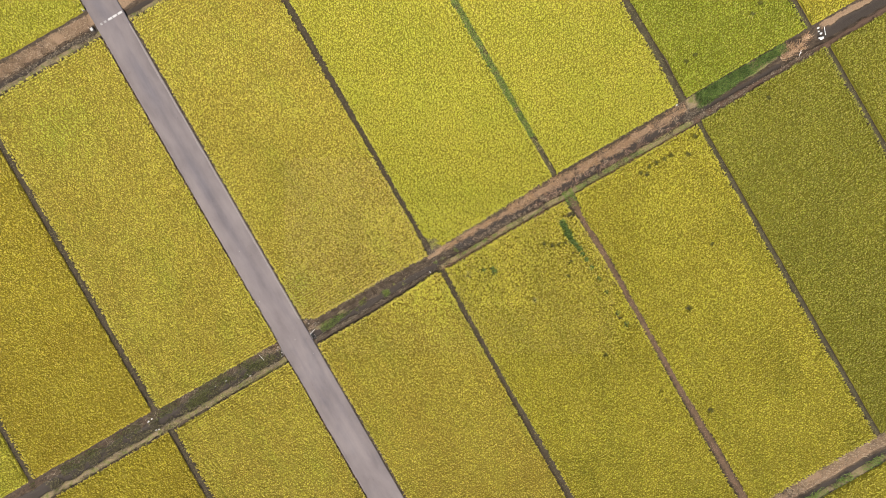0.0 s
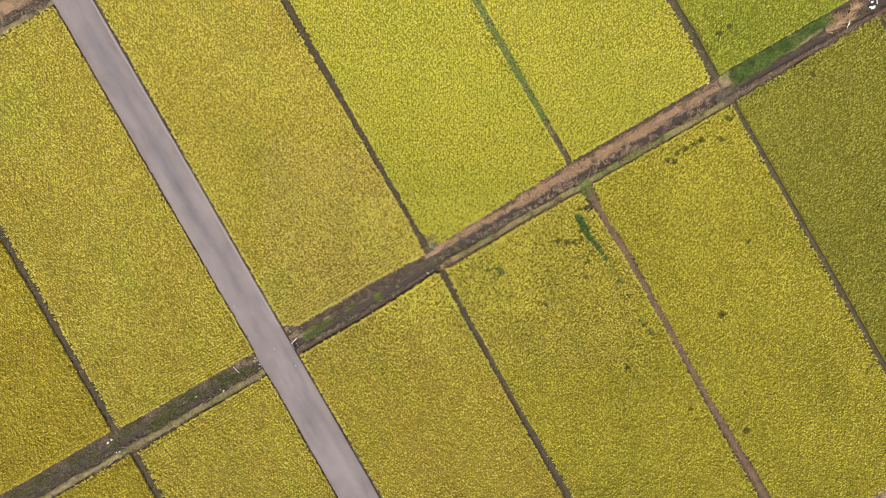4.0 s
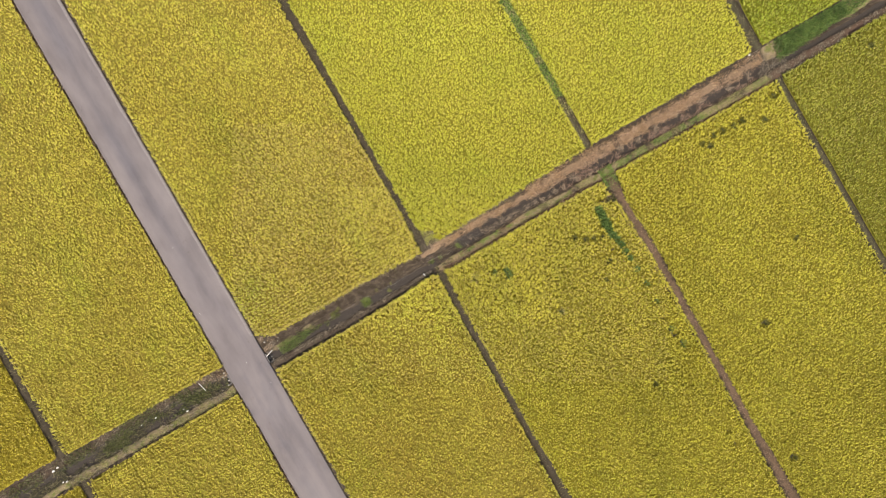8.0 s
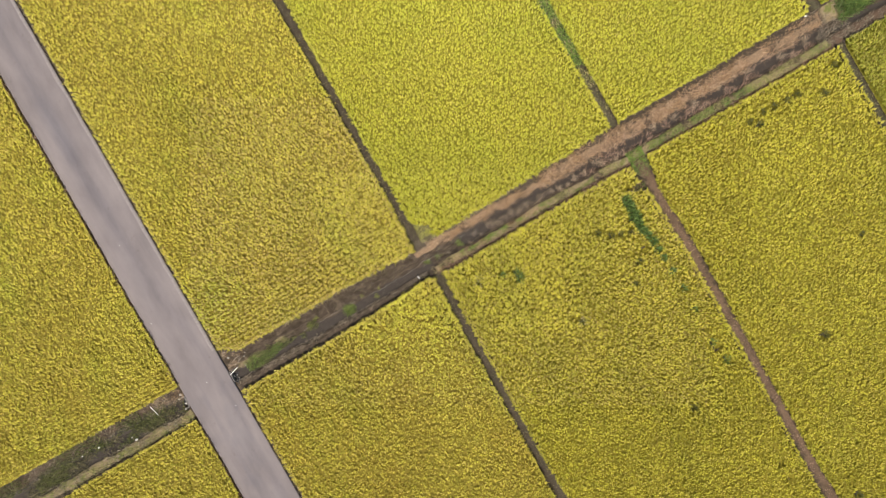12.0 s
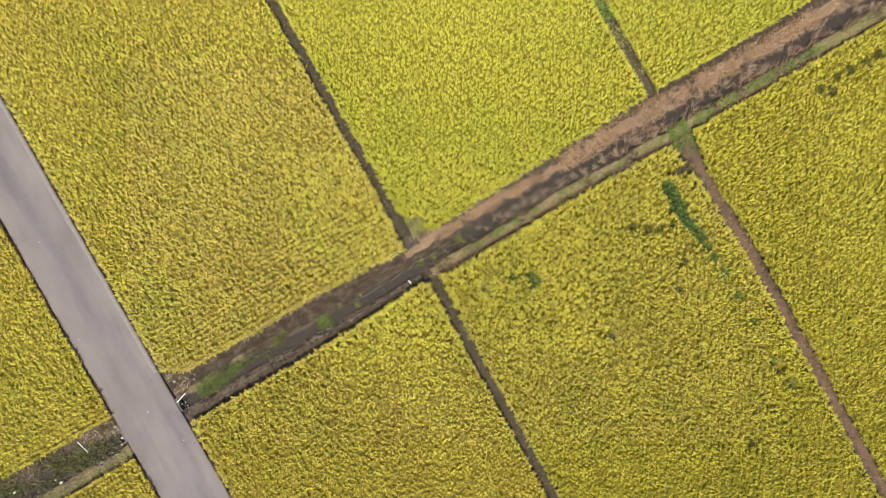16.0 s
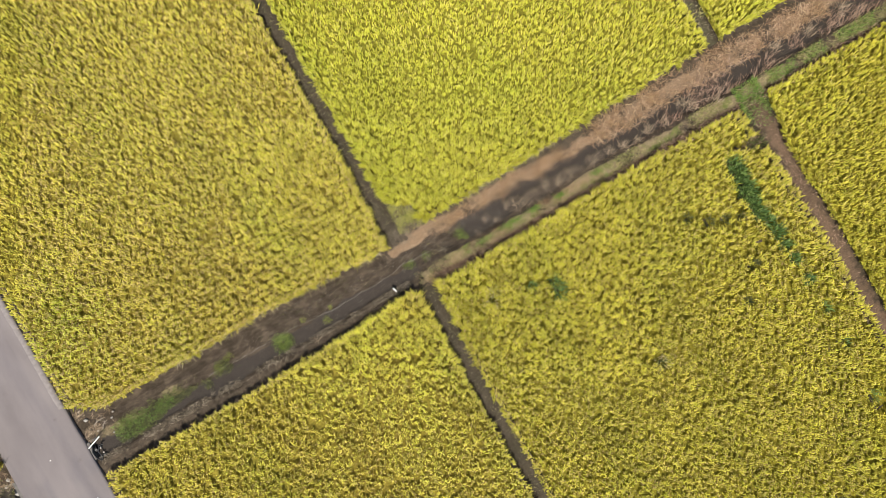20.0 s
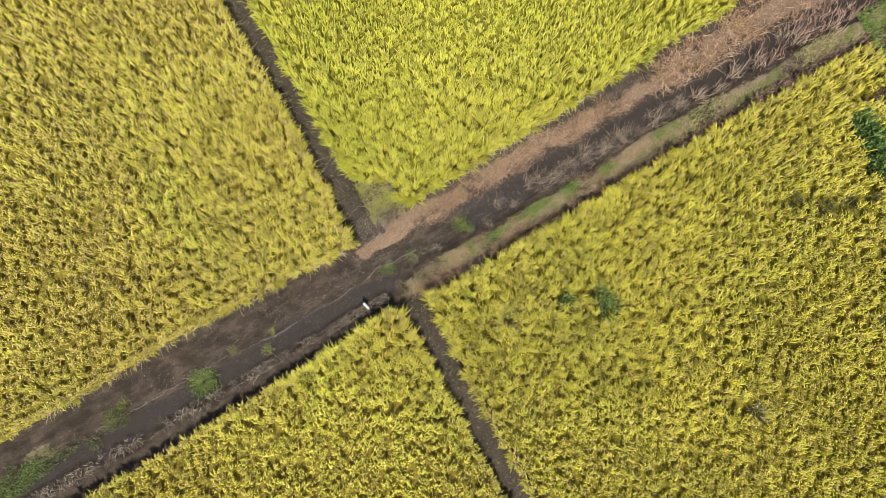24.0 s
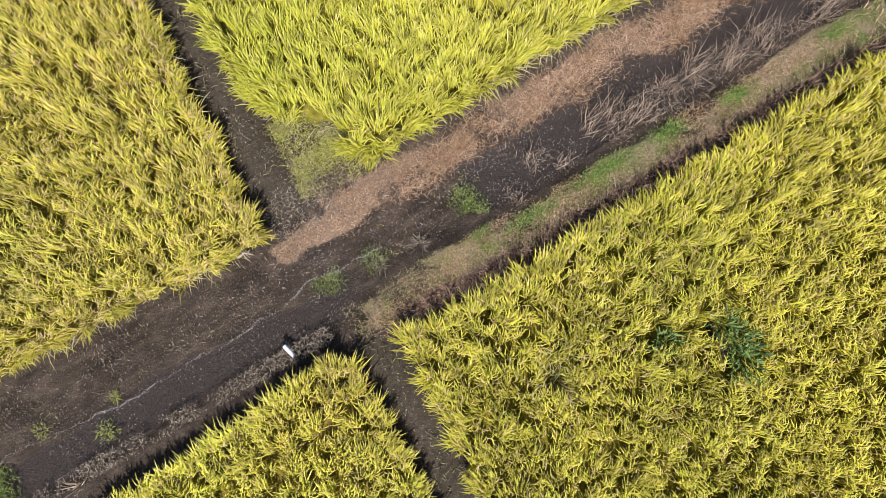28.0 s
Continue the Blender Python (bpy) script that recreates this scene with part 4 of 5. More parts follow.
growth("verge_grass", scatter(23.0, 41.0, -0.4, 0.25, 420, patchy(1.8, 112, 0.52, 0.66)), LUSH, "fresh green grass patches on the ditch verge", "grass", 0.15, 0.017, (0.4, 1.0), (0.3, 0.8), 0.07)
growth("verge_grass", scatter(20.9, 22.4, -2.9, 0.35, 1300, lambda x, y: (0.25 + 0.75 * step(fractal(x, y, 0.9, 109), 0.3, 0.5)) * step(y - 0.5 * np.abs(x - 21.6), -2.6, -0.8)), LUSH, "lush green grass where the brown bund meets the ditch", "grass", 0.14, 0.016, (0.4, 1.0), (0.3, 0.8), 0.13)
growth("verge_grass", scatter(1.75, 3.5, 2.35, 4.1, 7000, lambda x, y: (0.3 + 0.7 * step(fractal(x, y, 0.5, 160), 0.3, 0.55)) * step(0.72 * (x - 2.25) + 0.69 * (y - 3.95), 0.25, -0.1) * step(y + 0.2 * x, 2.7, 3.0) * 0.9), YELLOWGRASS, "short yellow-green grass in the paddy's open corner", "grass", 0.1, 0.008, (0.5, 1.0), (0.2, 0.7), 0.02)
growth("bank_grass", scatter(2.0, 13.0, -0.98, -0.3, 1600, patchy(0.5, 111, 0.2, 0.5)), RUSTY, "reddish-brown dead grass at the paddy's edge", "dry grass", 0.08, 0.006, (0.5, 1.0), (0.1, 0.5), 0.08)
growth("bank_grass", scatter(1.9, 20.0, -0.8, -0.42, 650, patchy(0.5, 114, 0.25, 0.5)), RUSTY, "reddish-brown dead grass standing at the paddy's edge", "dry grass", 0.4, 0.008, (0.2, 0.8), (0.5, 0.9), 0.03)
growth("bank_grass", scatter(13.0, 41.0, -1.0, -0.4, 220, patchy(0.8, 113, 0.2, 0.5)), RUSTY, "reddish-brown dead grass at the paddy's edge", "dry grass", 0.26, 0.024, (0.2, 0.8), (0.5, 1.0), 0.0)
growth("bank_grass", scatter(-6.5, 0.9, -0.24, 0.1, 1500, patchy(0.5, 115, 0.22, 0.5)), GREYGRASS, "grey dead grass on the ditch's shaded bank", "dry grass", 0.075, 0.0075, (0.6, 1.0), (0.05, 0.3), 0.07)
growth("mud_crumbs", scatter(-9.0, 9.0, -0.3, 2.2, 260, patchy(0.6, 116, 0.42, 0.62)), CRUMB, "crumbled clods lying on the drying mud", "clods", 0.03, 0.022, (0.6, 1.0), (0.15, 0.5), -0.06)
growth("mud_crumbs", scatter(-9.0, 1.2, 0.9, 2.1, 520, patchy(0.6, 118, 0.36, 0.6)), CRUMB, "crumbled clods lying on the drying mud", "clods", 0.025, 0.02, (0.6, 1.0), (0.15, 0.5), -0.02)
growth("bank_grass", scatter(-18.2, -6.5, -0.3, 0.1, 340, patchy(0.7, 117, 0.3, 0.6)), GREYGRASS, "grey dead grass on the ditch's shaded bank", "dry grass", 0.17, 0.016, (0.6, 1.0), (0.05, 0.3), 0.05)
growth("ditch_grass", scatter(-16.9, -10.5, 0.2, 1.5, 420, lambda x, y: step(fractal(x, y, 0.8, 120) + 0.3 * step(-x, 12, 15.5) - 0.5 * np.abs(y - 0.75 - 0.035 * (x + 14)), 0.45, 0.62)), LUSH, "bright green weeds crowding the muddy ditch bed", "weeds", 0.11, 0.016, (0.5, 1.0), (0.2, 0.7), -0.05)
growth("ditch_grass", scatter(-16.8, -8.6, 0.1, 1.5, 700, lambda x, y: step(fractal(x, y, 1.0, 119) + 0.25 * step(-x, 11, 15) - 0.5 * np.abs(y - 0.75 - 0.035 * (x + 14)), 0.38, 0.6)), WEED, "green weeds crowding the muddy ditch bed", "weeds", 0.12, 0.018, (0.5, 1.0), (0.2, 0.7), -0.06)
growth("ditch_grass", scatter(42.8, 57.5, 0.7, 2.95, 560, lambda x, y: step(x + 2.2 * ditch_wobble(x, y), 42.6, 44.4) * step(y + 0.5 * ditch_wobble(x, y), 0.7 + 0.07 * (x - 43), 1.2 + 0.07 * (x - 43)) * (0.3 + 0.7 * step(fractal(x, y, 1.5, 121), 0.3, 0.5))), DITCHGRASS, "lush green grass filling the ditch", "grass", 0.36, 0.035, (0.4, 1.0), (0.3, 0.8), 0.0)
growth("ditch_grass", scatter(-61.0, -23.2, -0.95, 0.1, 90, patchy(1.6, 123, 0.4, 0.65)), GREYGRASS, "grey-green grass along the ditch's foot", "grass", 0.28, 0.035, (0.4, 1.0), (0.3, 0.9), 0.0)
growth("ditch_grass", scatter(-60.0, -23.2, -0.2, 1.6, 190, patchy(1.0, 124, 0.35, 0.6)), BUNDGRASS, "dark grass and weeds in the ditch bed", "weeds", 0.25, 0.03, (0.5, 1.0), (0.2, 0.7), -0.14)
growth("ditch_grass", scatter(-60.0, -23.2, 1.2, 2.3, 90, patchy(0.9, 126, 0.4, 0.62)), GREYGRASS, "faded grass and litter on the ditch bank", "dry grass", 0.22, 0.025, (0.6, 1.0), (0.05, 0.4), 0.02)
growth("ditch_grass", scatter(-38.0, -23.2, 0.0, 1.6, 300, patchy(1.5, 125, 0.36, 0.54)), WEED, "green weeds in the ditch bed", "weeds", 0.22, 0.03, (0.4, 1.0), (0.3, 0.9), -0.12)
growth("ditch_grass", scatter(-62.0, -27.0, 1.0, 2.2, 120, patchy(2.0, 127, 0.35, 0.6)), WEED, "dull green grass along the ditch bank", "grass", 0.25, 0.035, (0.4, 1.0), (0.3, 0.9), 0.0)
growth("bank_straw", scatter(-40.0, -23.0, -0.85, -0.2, 150, patchy(0.9, 128, 0.4, 0.6)), GREYGRASS, "pale dry grass along the ditch's southern bank", "dry grass", 0.2, 0.02, (0.6, 1.0), (0.05, 0.4), 0.02)
growth("bank_straw", scatter(-25.5, -22.8, 1.0, 2.3, 160, patchy(0.6, 130, 0.4, 0.6)), GREYSTRAW, "pale trodden straw beside the road culvert", "dry grass", 0.22, 0.02, (0.7, 1.0), (0.02, 0.25), 0.03)
growth("ditch_grass", scatter(40.3, 43.6, -0.4, 3.0, 260, patchy(0.9, 146, 0.3, 0.55)), GREYGRASS, "grey-green weeds where the bunds meet the ditch", "weeds", 0.2, 0.025, (0.4, 1.0), (0.2, 0.7), 0.0)
growth("ditch_grass", scatter(-45.0, -23.0, -0.95, -0.25, 280, patchy(1.2, 147, 0.35, 0.6)), GRASS, "pale green grass along the ditch's southern bank", "grass", 0.17, 0.02, (0.4, 1.0), (0.3, 0.8), 0.03)
growth("bank_grass", scatter(43.0, 62.0, -0.6, 0.35, 170, patchy(0.9, 149, 0.3, 0.55)), GREYGRASS, "faded grass along the ditch's southern bank", "dry grass", 0.24, 0.028, (0.5, 1.0), (0.1, 0.5), 0.03)
growth("reed_heap", scatter(56.0, 60.8, 0.9, 2.4, 150, lambda x, y: step(fractal(x * 0.5, y, 0.7, 129), 0.42, 0.6)), STRAW, "heap of cut dry orange-brown reeds", "dry reeds", 0.9, 0.035, (0.6, 1.0), (0.05, 0.3), 0.02, lean=radians(20))
growth("bank_straw", scatter(-50, -23.3, 51.9, 53.9, 170, patchy(1.4, 131, 0.25, 0.5)), GREYSTRAW, "dry brown grass on the upper ditch bank", "dry grass", 0.35, 0.035, (0.4, 1.0), (0.2, 0.6), 0.02)
growth("bank_grass", scatter(-50, -23.3, 50.4, 51.7, 110, patchy(0.9, 132, 0.35, 0.6)), GREYGRASS, "grey-green weeds along the upper ditch", "weeds", 0.3, 0.035, (0.4, 1.0), (0.2, 0.6), -0.05)
growth("bank_straw", scatter(20, 62, -51.4, -49.9, 80, patchy(1.4, 133, 0.25, 0.5)), REED, "dry pale grass on the lower ditch bank", "dry grass", 0.4, 0.04, (0.4, 1.0), (0.2, 0.6), 0.02)
growth("bank_grass", scatter(20, 62, -53.4, -52.2, 80, patchy(1.6, 135)), LUSH, "green grass along the lower ditch", "grass", 0.35, 0.04, (0.4, 1.0), (0.2, 0.6), 0.0)
growth("ditch_grass", scatter(-8.0, 1.4, 0.95, 2.2, 90, patchy(0.6, 136, 0.5, 0.65)), WEED, "scattered small green weeds on the drying mud", "weeds", 0.06, 0.01, (0.5, 1.0), (0.2, 0.7), 0.0)
growth("ditch_grass", scatter(0.9, 5.2, 0.45, 1.5, 160, patchy(0.7, 138, 0.52, 0.66)), GRASS, "scattered small green weeds in the wet channel", "weeds", 0.07, 0.01, (0.5, 1.0), (0.2, 0.7), -0.12)
growth("debris_straw", scatter(-9.0, 1.2, 1.0, 2.2, 110, patchy(0.6, 148, 0.52, 0.66)), REED, "bits of pale straw lying on the drying mud", "dry grass", 0.08, 0.007, (0.7, 1.0), (0.05, 0.3), 0.0)
growth("debris_straw", scatter(-18.3, -16.4, 0.9, 2.9, 420, patchy(0.7, 137, 0.35, 0.55)), GREYSTRAW, "trampled dry straw and twigs beside the culvert", "dry grass", 0.2, 0.011, (0.7, 1.0), (0.02, 0.2), 0.03)
growth("verge_grass", scatter(ROAD_E + 0.02, ROAD_E + 0.32, 3.2, 50, 90), GREYGRASS, "thin dry grass along the road's edge", "dry grass", 0.2, 0.03, (0.3, 1.0), (0.4, 0.9), 0.0)
growth("verge_grass", scatter(ROAD_E + 0.02, ROAD_E + 0.32, -49, -0.8, 90), GREYGRASS, "thin dry grass along the road's edge", "dry grass", 0.2, 0.03, (0.3, 1.0), (0.4, 0.9), 0.0)
growth("verge_grass", scatter(ROAD_W - 0.45, ROAD_W, 2.6, 50, 260), RUSTY, "thin brown grass along the road's edge", "dry grass", 0.2, 0.03, (0.3, 1.0), (0.4, 0.9), 0.0)
growth("verge_grass", scatter(ROAD_W - 0.45, ROAD_W, -49, -1.2, 260), RUSTY, "thin brown grass along the road's edge", "dry grass", 0.2, 0.03, (0.3, 1.0), (0.4, 0.9), 0.0)

def hanging(places, lean, label):
    """Bleached leaves and stalks that droop outwards from the edge of the crop."""
    growth("edge_straw", places, BLEACHED, label, "dry leaves", 0.42, 0.012, (0.6, 1.0), (0.05, 0.35), 0.38, lean=lean)


def along(x0, x1, edge, per_m, side):
    """Places close to an edge that runs along x, scattered by a hand's width."""
    x = rng.uniform(x0, x1, int((x1 - x0) * per_m))
    x = x[rng.random(len(x)) < 0.25 + 0.75 * step(fractal(x, x * 0, 0.9, 163), 0.35, 0.6)]
    return x, edge(x) + side * rng.uniform(-0.02, 0.16, len(x))


RIM_LABEL = "bleached rice leaves drooping from the paddy's edge"
hanging(along(-12.0, 0.6, bend((-12, -6, -1, 0.5), (2.3, 2.45, 2.2, 2.1)), 26, 1), radians(-95), RIM_LABEL)
hanging(along(3.3, 16.0, slant(4, 2.45, 20, 2.95), 34, 1), radians(-85), RIM_LABEL)
hanging(along(2.2, 3.4, lambda x: 3.95 - 1.04 * (x - 2.25), 40, 1), radians(-135), RIM_LABEL)
hanging((lambda p: (p[1], p[0]))(along(2.6, 14.0, bend((2.0, 4.0, 7.0, 30.0), (0.7, 0.85, 0.98, 1.02)), 16, -1)), radians(-20), RIM_LABEL)
growth("debris_straw", scatter(0.85, 2.0, 2.2, 12.0, 150, patchy(0.5, 164, 0.35, 0.6)), GREYGRASS, "bits of pale straw lying on a bare bund", "dry grass", 0.06, 0.011, (0.7, 1.0), (0.05, 0.3), 0.12)
growth("debris_straw", scatter(1.1, 2.0, -9.0, -0.6, 150, patchy(0.5, 165, 0.35, 0.6)), GREYGRASS, "bits of pale straw lying on a bare bund", "dry grass", 0.06, 0.011, (0.7, 1.0), (0.05, 0.3), 0.12)
growth("debris_straw", scatter(0.9, 4.2, 1.9, 4.4, 900, patchy(0.6, 171, 0.25, 0.55)), GREYGRASS, "trodden tan grass and straw round the paddy corner", "dry grass", 0.07, 0.009, (0.7, 1.0), (0.05, 0.3), 0.06)
growth("debris_straw", scatter(1.8, 4.0, 2.3, 3.6, 220, patchy(0.5, 166, 0.4, 0.6)), REED, "dead stalks lying in the paddy's open corner", "dry grass", 0.16, 0.009, (0.7, 1.0), (0.05, 0.3), 0.06)

growth("bank_grass", scatter(19.8, 21.0, -2.95, -2.35, 420), RUSTY, "reddish dead stalks in a notch of the crop", "dry grass", 0.35, 0.014, (0.2, 0.7), (0.5, 0.9), 0.0)

# grass on the bunds themselves
for ob, x0, x1, y0, y1 in list(BUNDS):
    brown, green = ob.data.materials[0] == BUND_BROWN, abs(x0 - 20.75) < 0.01
    near = -20 < x0 < 25
    mat = RUSTY if brown else GREYGRASS if ob.data.materials[0] == BUND_PALE and x0 < 25 else BUNDGRASS
    places = scatter(x0 + 0.15, x1 - 0.15, y0 + 0.3, y1 - 0.3, 170 if near else 80, patchy(0.6, 141, 0.35, 0.6))
    growth("bund_grass", places, mat, "thin dead grass and litter on a bund", "dry grass", 0.13 if near else 0.2, 0.014 if near else 0.03, (0.5, 1.0), (0.1, 0.7), 0.11)
    if green:
        growth("bund_grass", scatter(x0 + 0.05, x1 - 0.05, 4, y1, 170, patchy(1.5, 144, 0.3, 0.55)), GRASS, "pale green grass growing over a bund", "grass", 0.22, 0.028, (0.4, 1.0), (0.3, 0.9), 0.08)
        growth("bund_grass", scatter(x0 + 0.05, x1 - 0.05, 9, y1, 260, patchy(2.5, 143, 0.25, 0.5)), LUSH, "green grass growing over a bund", "grass", 0.28, 0.035, (0.4, 1.0), (0.3, 0.9), 0.08)


def clump(name, place, mat, label, category, count, spread, length, width, reach, rise, group="", lean=None, bend=(0.6, 1.6)):
    """One plant: blades or leaves from a common foot."""
    n = count
    a, r = rng.uniform(0, 2 * np.pi, n), spread * np.sqrt(rng.random(n)) * rng.uniform(0.45, 1.25, n)
    foot = np.stack([r * np.cos(a), r * np.sin(a), np.zeros(n)], 1)
    up = rng.uniform(*rise, n)
    v = strokes(foot, length * rng.uniform(0.5, 1.3, n), width * rng.uniform(0.7, 1.3, n), (a + rng.normal(0, 0.8, n)) if lean is None else lean + rng.normal(0, 1.0, n), rng.uniform(*reach, n), up, up * rng.uniform(*bend, n), rng.normal(0, 0.3, n))
    ob = put(name, blade_mesh(name, v), mat, None, label, category, group, "stuff" if name == "ditch_weed" else "")
    ob.location = place
    return ob


REEDS = "dry reeds standing in the ditch"
for x, y, size in ((6.2, 0.72, 0.9), (6.5, 0.55, 0.7), (7.5, 0.85, 1.2), (7.75, 0.7, 1.0), (8.1, 0.6, 0.8), (8.65, 0.62, 0.9), (9.3, 0.7, 0.7), (9.6, 0.85, 1.1), (10.2, 0.65, 0.8), (10.65, 0.75, 0.9),
                   (11.0, 0.6, 0.8), (11.5, 0.66, 1.0), (12.2, 0.6, 0.9), (12.9, 0.75, 1.0), (13.6, 0.6, 0.9), (14.4, 0.7, 1.0), (15.3, 0.6, 0.9), (16.2, 0.75, 1.0), (17.2, 0.6, 0.9), (18.1, 0.8, 1.1),
                   (19.0, 0.5, 1.0), (19.7, 0.35, 1.1), (5.6, 0.5, 0.5), (24.0, 1.3, 1.2), (26.0, 1.1, 1.2), (28.5, 1.2, 1.2), (31.0, 1.1, 1.2), (34.0, 1.2, 1.2), (37.0, 1.1, 1.2), (39.5, 1.0, 1.2)):
    x, y = x + 0.25 * math.sin(31 * x), y + 0.16 * math.sin(57 * x)
    clump("reed_clump", (x, y, -0.15), REED, "clump of pale dry reeds in the muddy ditch", "reeds", int(64 * size), 0.32 * size, 0.5 * size, 0.0075 if x < 14 else 0.018, (0.1, 0.85), (0.25, 0.75), REEDS, WIND + 0.5 * math.sin(9 * x), (1.1, 2.1))
for x, y, s in ((1.25, 0.98, 0.2), (1.4, 0.8, 0.16), (2.35, 0.75, 0.17), (4.5, 0.95, 0.17), (4.58, 0.68, 0.18), (4.65, 0.45, 0.14)):
    clump("ditch_weed", (x, y, -0.1), FRESHWEED, "small green weed growing in the ditch mud", "weed", int(3000 * s), s * 1.75, 0.05, 0.011, (0.5, 1.0), (0.2, 0.7), "weeds in the ditch")
clump("grass_tuft", (3.28, 0.55, -0.14), GREYGRASS, "grey-green tuft of dry grass in the ditch", "grass tuft", 80, 0.11, 0.26, 0.008, (0.4, 1.0), (0.3, 0.8))
clump("grass_tuft", (2.4, 0.6, -0.12), GREYGRASS, "grey-green tuft of dry grass in the ditch", "grass tuft", 60, 0.11, 0.2, 0.008, (0.4, 1.0), (0.3, 0.8))
clump("grass_tuft", (-4.9, -0.25, 0.0), REED, "pale dry grass tuft standing on the ditch bank", "grass tuft", 16, 0.05, 0.4, 0.014, (0.2, 0.8), (0.5, 0.9))
clump("ditch_weed", (-6.62, 0.58, -0.08), FRESHWEED, "round bushy fresh green weed in the ditch mud", "weed", 1300, 0.54, 0.12, 0.02, (0.5, 1.0), (0.2, 0.7), "weeds in the ditch")
for x, y, s in ((-5.1, 1.07, 0.14), (-3.95, 0.42, 0.2), (-3.5, 0.95, 0.1), (-9.6, 1.35, 0.22), (-10.3, 1.1, 0.25)):
    clump("ditch_weed", (x, y, -0.03), PALEWEED, "yellow-green creeping weed on the mud", "weed", int(520 * s), s * 1.15, 0.1, 0.015, (0.6, 1.0), (0.05, 0.35), "weeds in the ditch")

# weeds standing among the rice
for i, (x, y, r) in enumerate(WEEDY):
    clump("broadleaf_weed", (x, y, 0.3), BROADLEAF, "dense dark green broad-leaved weeds among the rice", "weeds", int(560 * r), r * 1.12, 0.22, 0.045, (0.5, 1.0), (0.5, 1.5), "broad-leaved weeds in the paddy")
for x, y, r, h in ((7.62, -4.45, 0.36, 0.6), (7.68, -4.05, 0.34, 0.6), (7.6, -3.7, 0.24, 0.5), (6.45, -3.45, 0.26, 0.45), (19.45, -12.2, 0.3, 0.35), (19.46, -14.3, 0.25, 0.35), (19.33, -17.5, 0.3, 0.35), (19.6, -19.5, 0.35, 0.35), (19.3, -10.4, 0.25, 0.4)):
    clump("broadleaf_weed", (x, y, h - 0.1), BROADLEAF, "dark green broad-leaved weed standing in a gap of the crop", "weeds", int(270 * r), r * 1.05, 0.26, 0.03, (0.4, 1.0), (0.3, 1.2), "broad-leaved weeds in the paddy")
for x, y, r in ((4.3, -3.05, 0.3), (10.4, -10.4, 0.3), (4.6, -2.7, 0.2)):
    clump("green_rice_tuft", (x, y, 0.25), GRASS, "tuft of unripe blue-green rice leaves", "weeds", int(260 * r), r, 0.5, 0.016, (0.3, 0.9), (0.6, 1.0), "green tufts in the paddy")

for x, y, r in GAPS:
    if x > 10.3 and not 18 < x < 19.9:
        clump("weed_tuft", (x, y, 0.3), DARKWEED, "dark green weed tuft in a gap of the crop", "weeds", int(240 * r), r * 0.75, 0.3, 0.024, (0.4, 1.0), (0.5, 0.95), "weed tufts in the paddies")

# ---- the pale scum line and small litter in the mud ----
def scum_line():
    n = 3200
    x = rng.uniform(-11.0, 2.6, n)
    y = scum_y(x) + 0.1 * (vnoise(x, x * 0, 0.22, 152) - 0.5) + rng.normal(0, 0.01, n) + 0.05 * rng.normal(0, 1, n) * (rng.random(n) < 0.2)
    on = rng.random(n) < 0.35 + 0.65 * step(fractal(x, x * 0, 0.9, 151), 0.35, 0.6)
    x, y = x[on], y[on]
    n = len(x)
    v = strokes(np.stack([x, y, np.full(n, -0.035)], 1), rng.uniform(0.01, 0.03, n), rng.uniform(0.003, 0.008, n), rng.normal(0, 0.7, n), np.full(n, 1.0), rng.uniform(0.2, 0.6, n), np.full(n, 0.0))
    return put("scum_line", blade_mesh("scum_line", v), FOAM, None, "thin pale line of scum along the wet channel", "scum", kind="stuff")


scum_line()


def litter():
    x1, y1 = scatter(-6.5, 1.2, 0.9, 2.1, 90, patchy(0.7, 153, 0.5, 0.7))
    x2, y2 = scatter(0.6, 7.5, 0.3, 1.5, 230, patchy(0.7, 155, 0.4, 0.7))
    x3, y3 = scatter(-8.5, 0.0, -0.1, 1.0, 70, patchy(0.7, 157, 0.5, 0.7))
    x, y = np.concatenate([x1, x2, x3]), np.concatenate([y1, y2, y3])
    n = len(x)
    v = strokes(np.stack([x, y, np.full(n, -0.02) - 0.1 * (y < 0.95)], 1), rng.uniform(0.012, 0.045, n), rng.uniform(0.005, 0.013, n), rng.uniform(0, 6.3, n), np.full(n, 1.0), rng.uniform(0.3, 0.9, n), np.full(n, 0.1))
    return put("mud_litter", blade_mesh("mud_litter", v), FOAM, None, "bits of pale straw and crumbs lying on the mud", "litter", kind="stuff")


litter()

# ---- things people left ----
def pipe_stub():
    t = thing("plastic_pipe", (0, 0.02, 0.02), "short white plastic drain pipe at the ditch edge", "pipe")
    bm = bmesh.new()
    tube(bm, (-0.03, 0.13, 0.03), (0.05, -0.14, 0.07), 0.045, 0.045, 14)
    pipe = part("pipe", bm, WHITE, t)
    # short dark piece past the upper end of the pipe
    bm = bmesh.new()
    tube(bm, (-0.045, 0.18, 0.02), (-0.03, 0.13, 0.03), 0.05, 0.052, 14)
    part("dark_end", bm, BLACK, pipe, "dark piece at the pipe's end")


pipe_stub()


def pole(place, a, b, radius, label):
    t = thing("pole", place, label, "pole")
    bm = bmesh.new()
    tube(bm, a, b, radius, radius * 0.9, 10)
    shaft = part("shaft", bm, WHITE, t)
    bm = bmesh.new()
    d = (Vector(b) - Vector(a)).normalized()
    tube(bm, Vector(b), Vector(b) + d * 0.05, radius * 1.15, radius * 1.1, 10)
    part("cap", bm, SACK, shaft)


